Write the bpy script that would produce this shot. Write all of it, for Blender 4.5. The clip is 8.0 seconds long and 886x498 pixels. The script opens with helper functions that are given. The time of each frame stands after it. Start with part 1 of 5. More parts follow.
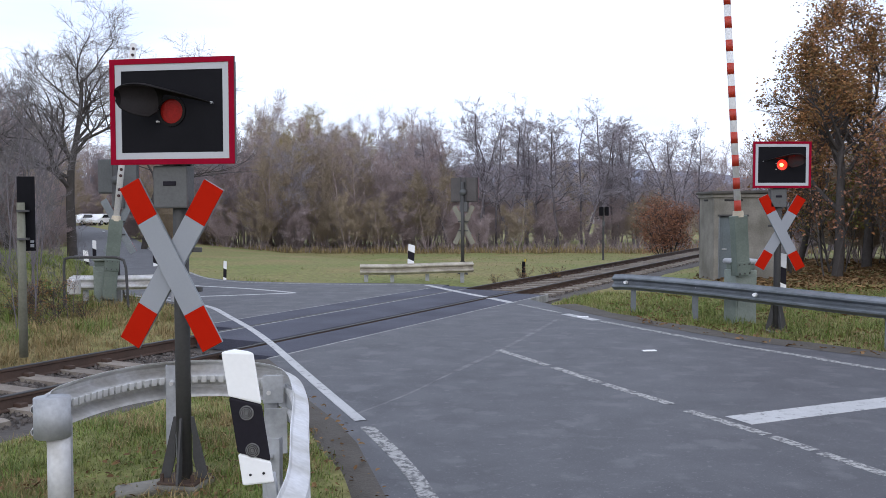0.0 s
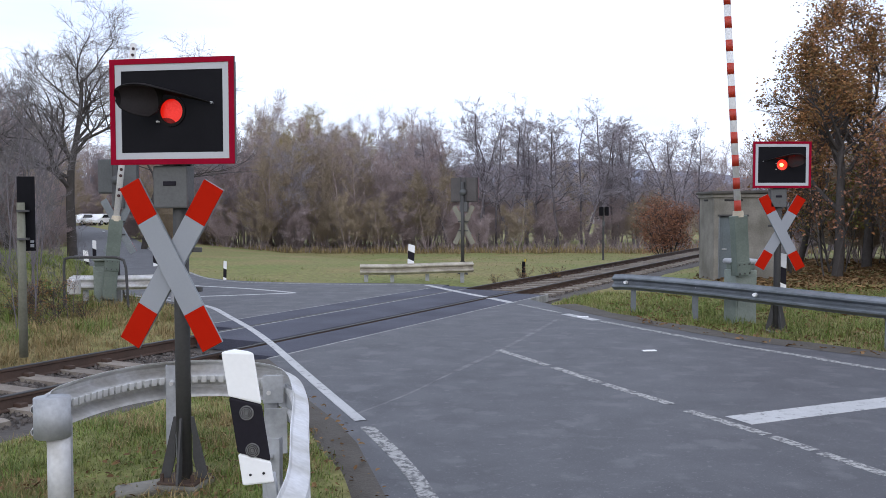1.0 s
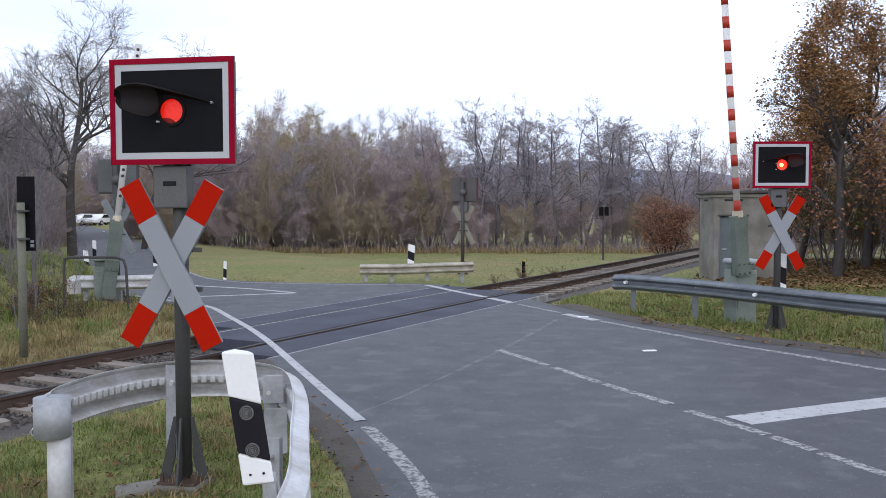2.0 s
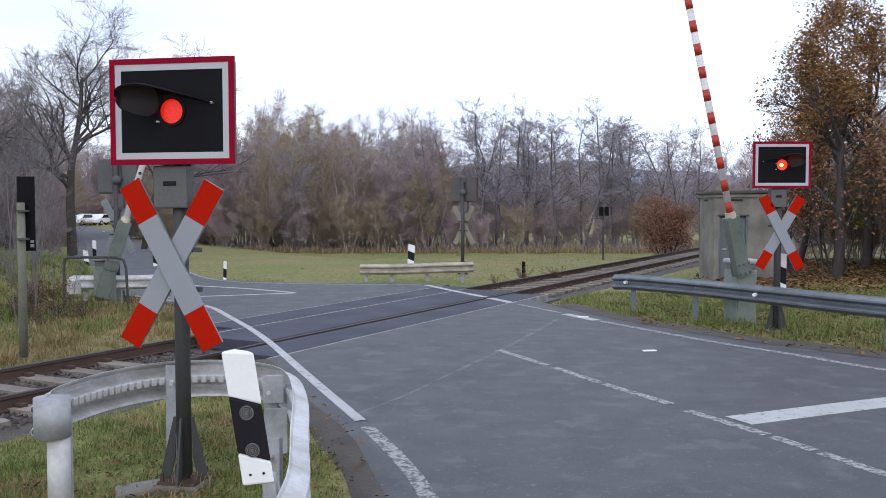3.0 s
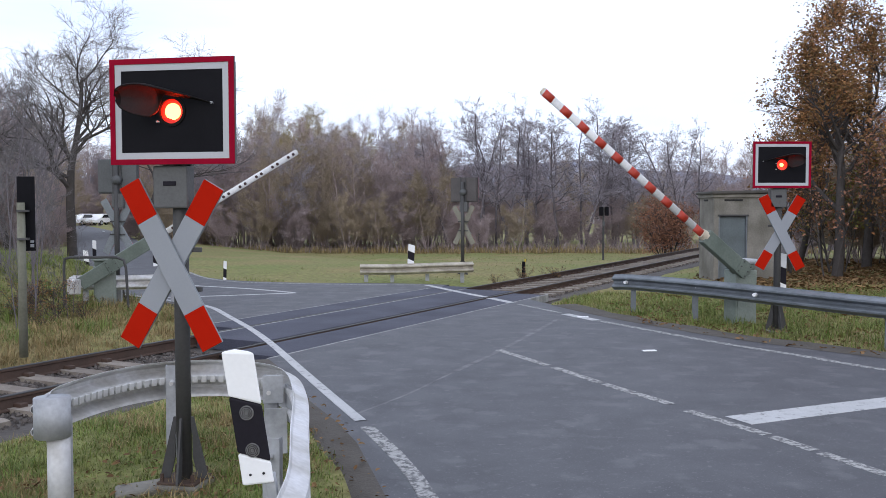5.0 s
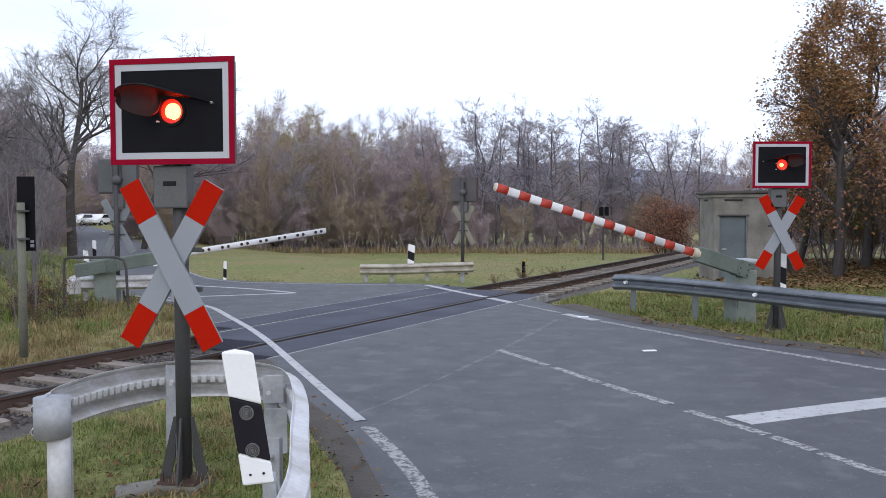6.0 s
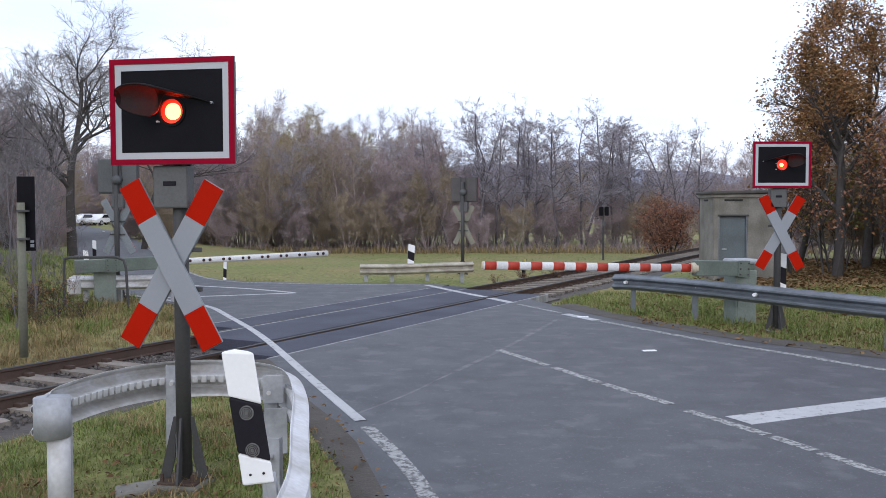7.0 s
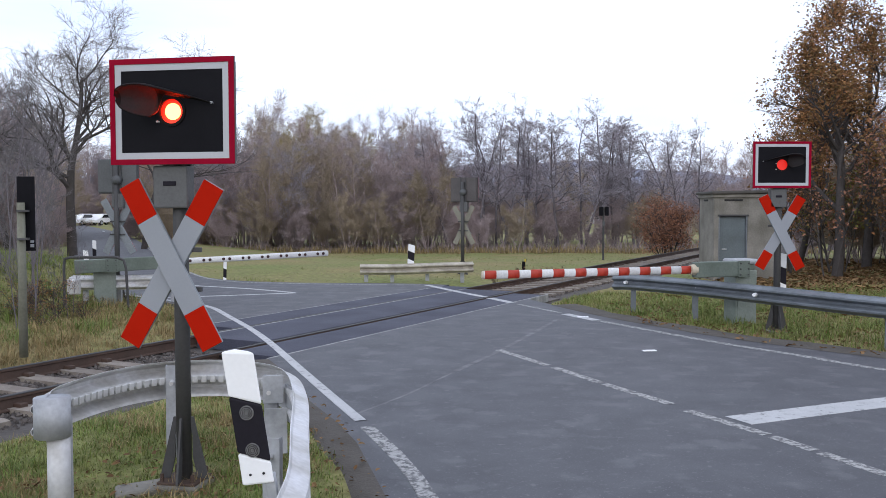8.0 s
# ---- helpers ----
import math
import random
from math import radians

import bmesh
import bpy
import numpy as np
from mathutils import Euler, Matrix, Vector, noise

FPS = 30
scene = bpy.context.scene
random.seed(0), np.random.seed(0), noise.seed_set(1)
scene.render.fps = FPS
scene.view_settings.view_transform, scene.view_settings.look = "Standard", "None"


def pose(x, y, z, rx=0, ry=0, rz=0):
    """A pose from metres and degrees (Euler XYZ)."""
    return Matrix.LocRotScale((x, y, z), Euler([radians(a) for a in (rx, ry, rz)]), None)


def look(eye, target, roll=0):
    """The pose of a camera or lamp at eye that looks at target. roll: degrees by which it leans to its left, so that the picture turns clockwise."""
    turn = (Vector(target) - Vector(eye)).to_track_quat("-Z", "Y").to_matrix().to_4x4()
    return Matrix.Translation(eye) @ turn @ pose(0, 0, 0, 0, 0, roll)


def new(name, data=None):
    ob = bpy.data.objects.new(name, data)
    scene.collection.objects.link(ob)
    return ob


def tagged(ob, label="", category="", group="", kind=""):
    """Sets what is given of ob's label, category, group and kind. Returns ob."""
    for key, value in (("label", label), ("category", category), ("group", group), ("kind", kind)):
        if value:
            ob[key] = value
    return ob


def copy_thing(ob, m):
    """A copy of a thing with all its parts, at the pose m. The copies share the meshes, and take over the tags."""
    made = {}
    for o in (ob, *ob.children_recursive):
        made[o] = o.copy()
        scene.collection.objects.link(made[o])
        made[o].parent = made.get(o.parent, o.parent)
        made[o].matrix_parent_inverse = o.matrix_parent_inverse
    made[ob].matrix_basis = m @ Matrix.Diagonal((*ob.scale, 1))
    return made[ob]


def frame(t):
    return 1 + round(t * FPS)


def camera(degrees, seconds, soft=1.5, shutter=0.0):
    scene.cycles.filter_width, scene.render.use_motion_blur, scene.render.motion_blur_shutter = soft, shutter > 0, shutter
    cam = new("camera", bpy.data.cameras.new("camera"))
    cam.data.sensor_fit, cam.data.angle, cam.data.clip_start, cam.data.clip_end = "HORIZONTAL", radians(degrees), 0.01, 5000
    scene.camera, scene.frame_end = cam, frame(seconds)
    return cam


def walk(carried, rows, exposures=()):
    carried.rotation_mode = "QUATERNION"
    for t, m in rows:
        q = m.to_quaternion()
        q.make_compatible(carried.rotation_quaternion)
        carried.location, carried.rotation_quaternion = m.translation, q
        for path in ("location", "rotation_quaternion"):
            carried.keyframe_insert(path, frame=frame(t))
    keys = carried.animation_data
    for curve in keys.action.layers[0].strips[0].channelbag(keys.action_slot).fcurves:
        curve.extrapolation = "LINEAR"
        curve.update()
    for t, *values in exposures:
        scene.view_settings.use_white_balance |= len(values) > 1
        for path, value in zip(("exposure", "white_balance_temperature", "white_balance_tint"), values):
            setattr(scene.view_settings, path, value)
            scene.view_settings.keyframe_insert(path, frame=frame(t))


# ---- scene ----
import itertools

cam = camera(52.2, 8.0, soft=0.8)
EYE = (0.0, 0.0, 2.03)
STAND = look(EYE, (0.0, 16.0, 1.32))
walk(cam, [(0.0, STAND), (8.0, STAND)])

# ---------------------------------------------------------------- light
world = bpy.data.worlds.new("overcast_sky")
scene.world = world
world.use_nodes = True
wn, wl = world.node_tree.nodes, world.node_tree.links
wn.clear()
sky = wn.new("ShaderNodeTexSky")
sky.sky_type, sky.sun_disc = "NISHITA", False
sky.sun_elevation, sky.sun_rotation = radians(24), radians(150)
sky.air_density, sky.dust_density = 1.0, 3.0
cloud = wn.new("ShaderNodeTexNoise")
cloud.inputs["Scale"].default_value = 2.2
cloud.inputs["Detail"].default_value = 5
coords = wn.new("ShaderNodeTexCoord")
stretch = wn.new("ShaderNodeMapping")
stretch.inputs["Scale"].default_value = (1.0, 1.0, 4.0)
ramp = wn.new("ShaderNodeValToRGB")
ramp.color_ramp.elements[0].position, ramp.color_ramp.elements[0].color = 0.30, (10.7, 12.4, 16.3, 1)
ramp.color_ramp.elements[1].position, ramp.color_ramp.elements[1].color = 0.62, (14.3, 15.4, 18.1, 1)
mix = wn.new("ShaderNodeMixRGB")
mix.inputs[0].default_value = 0.8
bg = wn.new("ShaderNodeBackground")
bg.inputs["Strength"].default_value = 0.092
out = wn.new("ShaderNodeOutputWorld")
wl.new(coords.outputs["Generated"], stretch.inputs["Vector"])
wl.new(stretch.outputs["Vector"], cloud.inputs["Vector"])
wl.new(cloud.outputs["Fac"], ramp.inputs["Fac"])
wl.new(sky.outputs["Color"], mix.inputs[1])
wl.new(ramp.outputs["Color"], mix.inputs[2])
wl.new(mix.outputs["Color"], bg.inputs["Color"])
wl.new(bg.outputs["Background"], out.inputs["Surface"])

sun = new("sun", bpy.data.lights.new("sun", "SUN"))
sun.data.energy, sun.data.angle, sun.data.color = 0.6, radians(25), (1.0, 0.96, 0.9)
sun.matrix_basis = look((-12, -20, 16), (0, 12, 0))

scene.view_settings.exposure = 0.0


# ---------------------------------------------------------------- materials
def material(name, color, rough=0.7, metal=0.0, second=None, scale=3.0, fine=60.0, amount=0.5, bump=0.15,
             bump_scale=None, per_object=0.0, per_island=0.0, hue_to=None, emit=None, strength=0.0, spec=0.5, blend=(0.35, 0.65), grit=0.3):
    m = bpy.data.materials.new(name)
    m.use_nodes = True
    n, l = m.node_tree.nodes, m.node_tree.links
    b = n["Principled BSDF"]
    b.inputs["Metallic"].default_value = metal
    b.inputs["Specular IOR Level"].default_value = spec
    geo = n.new("ShaderNodeTexCoord")
    big, small = n.new("ShaderNodeTexNoise"), n.new("ShaderNodeTexNoise")
    big.inputs["Scale"].default_value, big.inputs["Detail"].default_value = scale, 6
    small.inputs["Scale"].default_value, small.inputs["Detail"].default_value = fine, 4
    l.new(geo.outputs["Object"], big.inputs["Vector"])
    l.new(geo.outputs["Object"], small.inputs["Vector"])
    second = second or tuple(c * 0.6 for c in color)
    r = n.new("ShaderNodeMapRange")
    r.inputs["From Min"].default_value, r.inputs["From Max"].default_value = blend
    l.new(big.outputs["Fac"], r.inputs["Value"])
    mul = n.new("ShaderNodeMath")
    mul.operation = "MULTIPLY"
    mul.inputs[1].default_value = amount
    l.new(r.outputs["Result"], mul.inputs[0])
    mx = n.new("ShaderNodeMixRGB")
    mx.inputs[1].default_value, mx.inputs[2].default_value = (*color, 1), (*second, 1)
    l.new(mul.outputs[0], mx.inputs[0])
    last = mx.outputs["Color"]
    grain = n.new("ShaderNodeMixRGB")
    grain.blend_type = "MULTIPLY"
    grain.inputs[0].default_value = grit
    gr = n.new("ShaderNodeMapRange")
    gr.inputs["From Min"].default_value, gr.inputs["From Max"].default_value = 0.3, 0.7
    gr.inputs["To Min"].default_value, gr.inputs["To Max"].default_value = 0.62, 1.25
    l.new(small.outputs["Fac"], gr.inputs["Value"])
    l.new(last, grain.inputs[1])
    l.new(gr.outputs["Result"], grain.inputs[2])
    last = grain.outputs["Color"]
    if per_object or per_island:
        if per_island:
            src = n.new("ShaderNodeNewGeometry").outputs["Random Per Island"]
        else:
            src = n.new("ShaderNodeObjectInfo").outputs["Random"]
        if hue_to:
            hm = n.new("ShaderNodeMixRGB")
            hm.inputs[2].default_value = (*hue_to, 1)
            l.new(src, hm.inputs[0])
            l.new(last, hm.inputs[1])
            last = hm.outputs["Color"]
        v = n.new("ShaderNodeMapRange")
        k = per_object or per_island
        v.inputs["To Min"].default_value, v.inputs["To Max"].default_value = 1 - k, 1 + k
        wh = n.new("ShaderNodeTexWhiteNoise")
        wh.noise_dimensions = "1D"
        l.new(src, wh.inputs["W"])
        l.new(wh.outputs["Value"], v.inputs["Value"])
        vm = n.new("ShaderNodeMixRGB")
        vm.blend_type = "MULTIPLY"
        vm.inputs[0].default_value = 1
        l.new(last, vm.inputs[1])
        l.new(v.outputs["Result"], vm.inputs[2])
        last = vm.outputs["Color"]
    l.new(last, b.inputs["Base Color"])
    rr = n.new("ShaderNodeMapRange")
    rr.inputs["To Min"].default_value, rr.inputs["To Max"].default_value = max(0.05, rough - 0.12), min(1, rough + 0.12)
    l.new(big.outputs["Fac"], rr.inputs["Value"])
    l.new(rr.outputs["Result"], b.inputs["Roughness"])
    if bump:
        bp = n.new("ShaderNodeBump")
        bp.inputs["Strength"].default_value, bp.inputs["Distance"].default_value = bump, 0.02
        l.new(small.outputs["Fac"], bp.inputs["Height"])
        l.new(bp.outputs["Normal"], b.inputs["Normal"])
    if emit:
        b.inputs["Emission Color"].default_value = (*emit, 1)
        b.inputs["Emission Strength"].default_value = strength
    return m


def worn_paint(name, paint, under, wear, scale=9.0, soft=0.05, rough=0.75):
    """Road paint that has flaked off in patches down to the asphalt."""
    m = material(name, paint, rough, scale=2, fine=90, amount=0.35, bump=0.1)
    n, l = m.node_tree.nodes, m.node_tree.links
    b = n["Principled BSDF"]
    base = b.inputs["Base Color"].links[0].from_socket
    no = n.new("ShaderNodeTexNoise")
    no.inputs["Scale"].default_value, no.inputs["Detail"].default_value = scale, 8
    no.inputs["Roughness"].default_value = 0.7
    l.new(n["Texture Coordinate"].outputs["Object"], no.inputs["Vector"])
    r = n.new("ShaderNodeMapRange")
    r.inputs["From Min"].default_value, r.inputs["From Max"].default_value = wear - soft, wear + soft
    l.new(no.outputs["Fac"], r.inputs["Value"])
    mx = n.new("ShaderNodeMixRGB")
    mx.inputs[1].default_value = (*under, 1)
    l.new(r.outputs["Result"], mx.inputs[0])
    l.new(base, mx.inputs[2])
    l.new(mx.outputs["Color"], b.inputs["Base Color"])
    return m


def speckle(m, color, scale, threshold, amount):
    """Scattered specks and scuffs over a material's colour."""
    n, l = m.node_tree.nodes, m.node_tree.links
    b = n["Principled BSDF"]
    base = b.inputs["Base Color"].links[0].from_socket
    no = n.new("ShaderNodeTexNoise")
    no.inputs["Scale"].default_value, no.inputs["Detail"].default_value = scale, 5
    l.new(n["Texture Coordinate"].outputs["Object"], no.inputs["Vector"])
    rg = n.new("ShaderNodeMapRange")
    rg.inputs["From Min"].default_value, rg.inputs["From Max"].default_value = threshold - 0.04, threshold + 0.04
    rg.inputs["To Max"].default_value = amount
    l.new(no.outputs["Fac"], rg.inputs["Value"])
    mx = n.new("ShaderNodeMixRGB")
    mx.inputs[2].default_value = (*color, 1)
    l.new(rg.outputs["Result"], mx.inputs[0])
    l.new(base, mx.inputs[1])
    l.new(mx.outputs["Color"], b.inputs["Base Color"])


ASPHALT = worn_paint("asphalt", (0.068, 0.069, 0.08), (0.083, 0.084, 0.096), 0.48, 0.7, 0.2, 0.66)
speckle(ASPHALT, (0.2, 0.198, 0.21), 48.0, 0.65, 0.6)
speckle(ASPHALT, (0.04, 0.04, 0.045), 36.0, 0.66, 0.5)
speckle(ASPHALT, (0.135, 0.134, 0.146), 2.4, 0.6, 0.45)
speckle(ASPHALT, (0.15, 0.15, 0.16), 13.0, 0.66, 0.6)
PLATE = material("crossing_asphalt", (0.066, 0.068, 0.096), 0.7, second=(0.05, 0.052, 0.074), scale=0.9, fine=50, amount=0.8, bump=0.2, grit=0.6, spec=0.25)
PALE_JOINT_SHINE = material("pale_joint_and_shine", (0.36, 0.36, 0.36), 0.8, second=(0.17, 0.17, 0.17), scale=5, amount=0.8)
FAINT_JOINT = material("faint_joint", (0.185, 0.185, 0.195), 0.8, second=(0.095, 0.095, 0.105), scale=4, amount=0.95)
PAINT = worn_paint("white_road_paint", (0.49, 0.49, 0.5), (0.12, 0.12, 0.125), 0.39)
PAINT_WORN = worn_paint("worn_road_paint", (0.4, 0.395, 0.39), (0.1, 0.1, 0.106), 0.49, 16)
GRIT = material("roadside_grit", (0.095, 0.083, 0.072), 0.95, second=(0.055, 0.045, 0.036), scale=2.5, fine=40, bump=0.5)
RAIL = material("rail_rust", (0.085, 0.05, 0.036), 0.7, second=(0.05, 0.032, 0.026), scale=3, fine=30)
RAIL_TOP = material("rail_polished", (0.042, 0.039, 0.04), 0.6, 0.2, scale=2, fine=60, amount=0.4, bump=0.05)
SLEEPER = material("sleeper_concrete", (0.28, 0.245, 0.21), 0.9, second=(0.15, 0.12, 0.10), scale=2.5, fine=35, amount=0.8, per_object=0.15, bump=0.4)
BALLAST = material("ballast_stone", (0.115, 0.098, 0.09), 0.9, second=(0.06, 0.05, 0.045), scale=4, fine=18, per_island=0.4, bump=0.5)
GALV = material("galvanised_steel", (0.44, 0.45, 0.48), 0.6, 0.1, second=(0.31, 0.32, 0.34), scale=5, fine=30, amount=0.8, bump=0.1)
GALV_PALE = material("pale_galvanised_steel", (0.66, 0.66, 0.68), 0.6, 0.2, second=(0.42, 0.40, 0.37), scale=3, fine=25, amount=0.8, bump=0.1)
RAIL_LICHEN = material("lichen_stained_steel", (0.47, 0.43, 0.36), 0.8, second=(0.27, 0.24, 0.2), scale=3.5, fine=25, amount=0.9, bump=0.15)
GALV_DARK = material("weathered_grey_steel", (0.19, 0.21, 0.235), 0.5, 0.3, second=(0.13, 0.145, 0.16), scale=3, fine=30, amount=0.8, bump=0.1)
POST_GREY = material("dark_grey_paint", (0.06, 0.058, 0.06), 0.65, second=(0.05, 0.05, 0.05), scale=6, fine=40, amount=0.7)
BOX_GREY = material("box_grey_paint", (0.092, 0.092, 0.095), 0.6, second=(0.12, 0.12, 0.12), scale=4, fine=40)
BACK_GREY = material("sign_back_grey", (0.105, 0.11, 0.115), 0.6, 0.1, second=(0.08, 0.084, 0.088), scale=3, fine=30)
BACK_BROWN = material("weathered_sign_back", (0.1, 0.088, 0.088), 0.7, second=(0.075, 0.068, 0.068), scale=3, fine=30)
ARM_GREY = material("pale_grey_sign_back", (0.23, 0.25, 0.27), 0.6, second=(0.17, 0.185, 0.2), scale=3, fine=30)
ARM_CREAM = material("faded_cream_back", (0.26, 0.245, 0.2), 0.8, second=(0.19, 0.18, 0.145), scale=3, fine=30)
SIGN_WHITE = material("sign_reflective_white", (0.3, 0.315, 0.345), 0.6, second=(0.265, 0.28, 0.31), scale=2.5, fine=70, amount=0.5, bump=0.02, grit=0.06, spec=0.2)
SIGN_RED = material("sign_reflective_red", (0.44, 0.011, 0.001), 0.7, second=(0.38, 0.009, 0.001), scale=3, fine=70, amount=0.5, bump=0.02, spec=0.08, grit=0.08)
SIGN_BORDER = material("bright_border_white", (0.47, 0.48, 0.51), 0.55, second=(0.42, 0.43, 0.46), scale=3, fine=70, amount=0.4, bump=0.02, grit=0.06, spec=0.2)
FRAME_RED = material("panel_red_border", (0.28, 0.002, 0.022), 0.7, second=(0.23, 0.002, 0.018), scale=5, fine=60, amount=0.6, bump=0.02, spec=0.08, grit=0.12)
HOOD_INNER = material("hood_inner_paled_for_glow", (0.028, 0.024, 0.024), 0.45, second=(0.022, 0.019, 0.019), scale=9, fine=60, bump=0.03, spec=0.12)
PANEL_BLACK = material("panel_black", (0.0065, 0.0062, 0.009), 0.65, second=(0.005, 0.005, 0.007), scale=5, fine=50, bump=0.03, spec=0.12)
HOOD_BLACK = material("hood_black", (0.008, 0.007, 0.007), 0.6, second=(0.011, 0.009, 0.009), scale=9, fine=60, bump=0.05, spec=0.12)
LENS_OFF = material("red_lens", (0.27, 0.009, 0.006), 0.4, second=(0.17, 0.006, 0.004), scale=30, fine=90, bump=0.2, spec=0.15)
BULB = material("glowing_lamp_core", (0.9, 0.3, 0.1), 0.5, emit=(1.0, 0.03, 0.0065), strength=90.0, bump=0)
BULB_RIM = material("glowing_lamp_rim", (0.8, 0.1, 0.05), 0.5, emit=(1.0, 0.012, 0.002), strength=0.9, bump=0)
EMBER = material("fading_glow_disc", (0.5, 0.02, 0.01), 0.4, emit=(1.0, 0.01, 0.002), strength=0.55, scale=40, bump=0.2)
GREEN_GREY = material("green_grey_paint", (0.145, 0.175, 0.15), 0.6, second=(0.10, 0.125, 0.105), scale=2.5, fine=30, amount=0.8, bump=0.08)
GREEN_PALE = material("pale_green_grey_paint", (0.235, 0.27, 0.245), 0.6, second=(0.17, 0.2, 0.175), scale=2.5, fine=30, amount=0.8, bump=0.08)
BOOM_WHITE = material("boom_white", (0.72, 0.72, 0.73), 0.45, second=(0.58, 0.57, 0.56), scale=4, fine=40, amount=0.6, bump=0.03)
BOOM_RED = material("boom_red", (0.42, 0.03, 0.012), 0.45, second=(0.42, 0.04, 0.02), scale=5, fine=40, amount=0.6, bump=0.03)
BOOM_CREAM = material("boom_cream", (0.6, 0.52, 0.4), 0.6, scale=5)
DOT = material("dark_red_reflector", (0.035, 0.008, 0.01), 0.3, scale=20)
POST_WHITE = material("delineator_white", (0.86, 0.86, 0.88), 0.5, second=(0.8, 0.79, 0.79), scale=6, fine=40, amount=0.3, bump=0.02, grit=0.06)
POST_BLACK = material("delineator_black", (0.014, 0.012, 0.018), 0.6, second=(0.019, 0.017, 0.022), scale=6, fine=40, bump=0.03, spec=0.15)
REFLECTOR = material("grey_reflector", (0.26, 0.26, 0.27), 0.3, 0.4, scale=40, fine=120)
CONCRETE = material("stained_concrete", (0.25, 0.235, 0.21), 0.9, second=(0.14, 0.13, 0.11), scale=1.6, fine=22, amount=0.9, bump=0.35)
ROOF_DARK = material("mossy_roof_slab", (0.085, 0.078, 0.072), 0.9, second=(0.05, 0.047, 0.04), scale=3, fine=20, bump=0.5)
DOOR_GREY = material("blue_grey_door", (0.125, 0.15, 0.165), 0.6, second=(0.09, 0.11, 0.115), scale=2, fine=25, amount=0.8)
GROUND = material("meadow_ground", (0.185, 0.205, 0.068), 0.95, second=(0.27, 0.215, 0.105), scale=0.22, fine=9, amount=0.9, bump=0.6, grit=0.9, spec=0.2)
GRASS = material("grass_blades", (0.14, 0.225, 0.045), 0.8, second=(0.17, 0.12, 0.055), scale=1.1, fine=9, per_island=0.4, hue_to=(0.2, 0.2, 0.07), bump=0, spec=0.25)
GRASS_DRY = material("dry_grass_blades", (0.32, 0.245, 0.125), 0.85, second=(0.24, 0.18, 0.085), scale=1.3, fine=9, per_island=0.35, bump=0, spec=0.2)
BARK = material("grey_bark", (0.085, 0.075, 0.072), 0.95, second=(0.05, 0.045, 0.042), scale=6, fine=30, bump=0.5, spec=0.2)
BARK_OAK = material("oak_twigs", (0.2, 0.185, 0.19), 0.95, second=(0.15, 0.14, 0.145), scale=5, fine=25, bump=0, spec=0.15)
# Alder, brown and grey are paled to put distance haze on the far wood.
BARK_ALDER = material("haze_paled_alder_bark", (0.185, 0.165, 0.18), 0.95, second=(0.13, 0.115, 0.128), scale=5, fine=25, bump=0.4, spec=0.15)
BARK_BROWN = material("haze_paled_brown_twigs", (0.39, 0.315, 0.315), 0.95, second=(0.31, 0.25, 0.26), scale=0.5, fine=10, per_object=0.18, bump=0, spec=0.15)
BARK_GREY = material("haze_paled_grey_twigs", (0.39, 0.36, 0.4), 0.95, second=(0.32, 0.29, 0.33), scale=0.5, fine=10, per_object=0.18, bump=0, spec=0.15)
BARK_OCHRE = material("ochre_twigs", (0.38, 0.31, 0.13), 0.95, second=(0.3, 0.25, 0.13), scale=0.5, fine=10, per_object=0.15, bump=0, spec=0.15)
BARK_TAN = material("tan_twigs", (0.37, 0.3, 0.225), 0.95, second=(0.29, 0.235, 0.18), scale=0.5, fine=10, per_object=0.15, bump=0, spec=0.15)
LEAF_BROWN = material("russet_leaves", (0.37, 0.165, 0.07), 0.7, second=(0.26, 0.125, 0.055), scale=0.6, fine=12, per_island=0.45, hue_to=(0.19, 0.125, 0.05), bump=0, spec=0.3)
LEAF_RED = material("copper_leaves", (0.33, 0.16, 0.1), 0.8, second=(0.25, 0.13, 0.09), scale=1, fine=12, per_island=0.4, bump=0, spec=0.2)
LEAF_GREEN = material("olive_leaves", (0.16, 0.165, 0.035), 0.7, second=(0.12, 0.12, 0.03), scale=1, fine=12, per_island=0.4, hue_to=(0.16, 0.13, 0.03), bump=0, spec=0.3)
# Distance haze is mixed into the hill colour as pale blue-grey.
HILL = material("haze_tinted_hill", (0.27, 0.28, 0.34), 1.0, second=(0.2, 0.21, 0.26), scale=0.03, fine=0.2, amount=0.8, bump=0, spec=0.0)
HOUSE_WHITE = material("pale_render", (0.6, 0.6, 0.6), 0.9, scale=1)
HOUSE_ROOF = material("dull_red_roof_tiles", (0.16, 0.085, 0.07), 0.9, scale=1)
GLASS_DARK = material("dark_window", (0.02, 0.022, 0.026), 0.15, scale=1, bump=0)
RUBBER = material("black_rubber", (0.015, 0.015, 0.015), 0.8, scale=8)
BRASS_YELLOW = material("yellow_paint", (0.6, 0.45, 0.05), 0.6, scale=6)


# ---------------------------------------------------------------- building tools
def mesh_of(name, bm, mat, smooth=False):
    me = bpy.data.meshes.new(name)
    bm.normal_update()
    if smooth:
        for f in bm.faces:
            f.smooth = True
    bm.to_mesh(me)
    bm.free()
    me.materials.append(mat)
    return me


def part(name, bm, mat, parent=None, label="", smooth=False):
    """One mesh object out of a bmesh (or a ready mesh), under a thing or a part."""
    me = bm if isinstance(bm, bpy.types.Mesh) else mesh_of(name, bm, mat, smooth)
    ob = new(name, me)
    ob.parent = parent
    if label:
        ob["label"] = label
    return ob


def thing(name, m, label, category, group="", kind=""):
    ob = new(name)
    ob.empty_display_size = 0.2
    ob.matrix_basis = m
    return tagged(ob, label, category, group, kind)


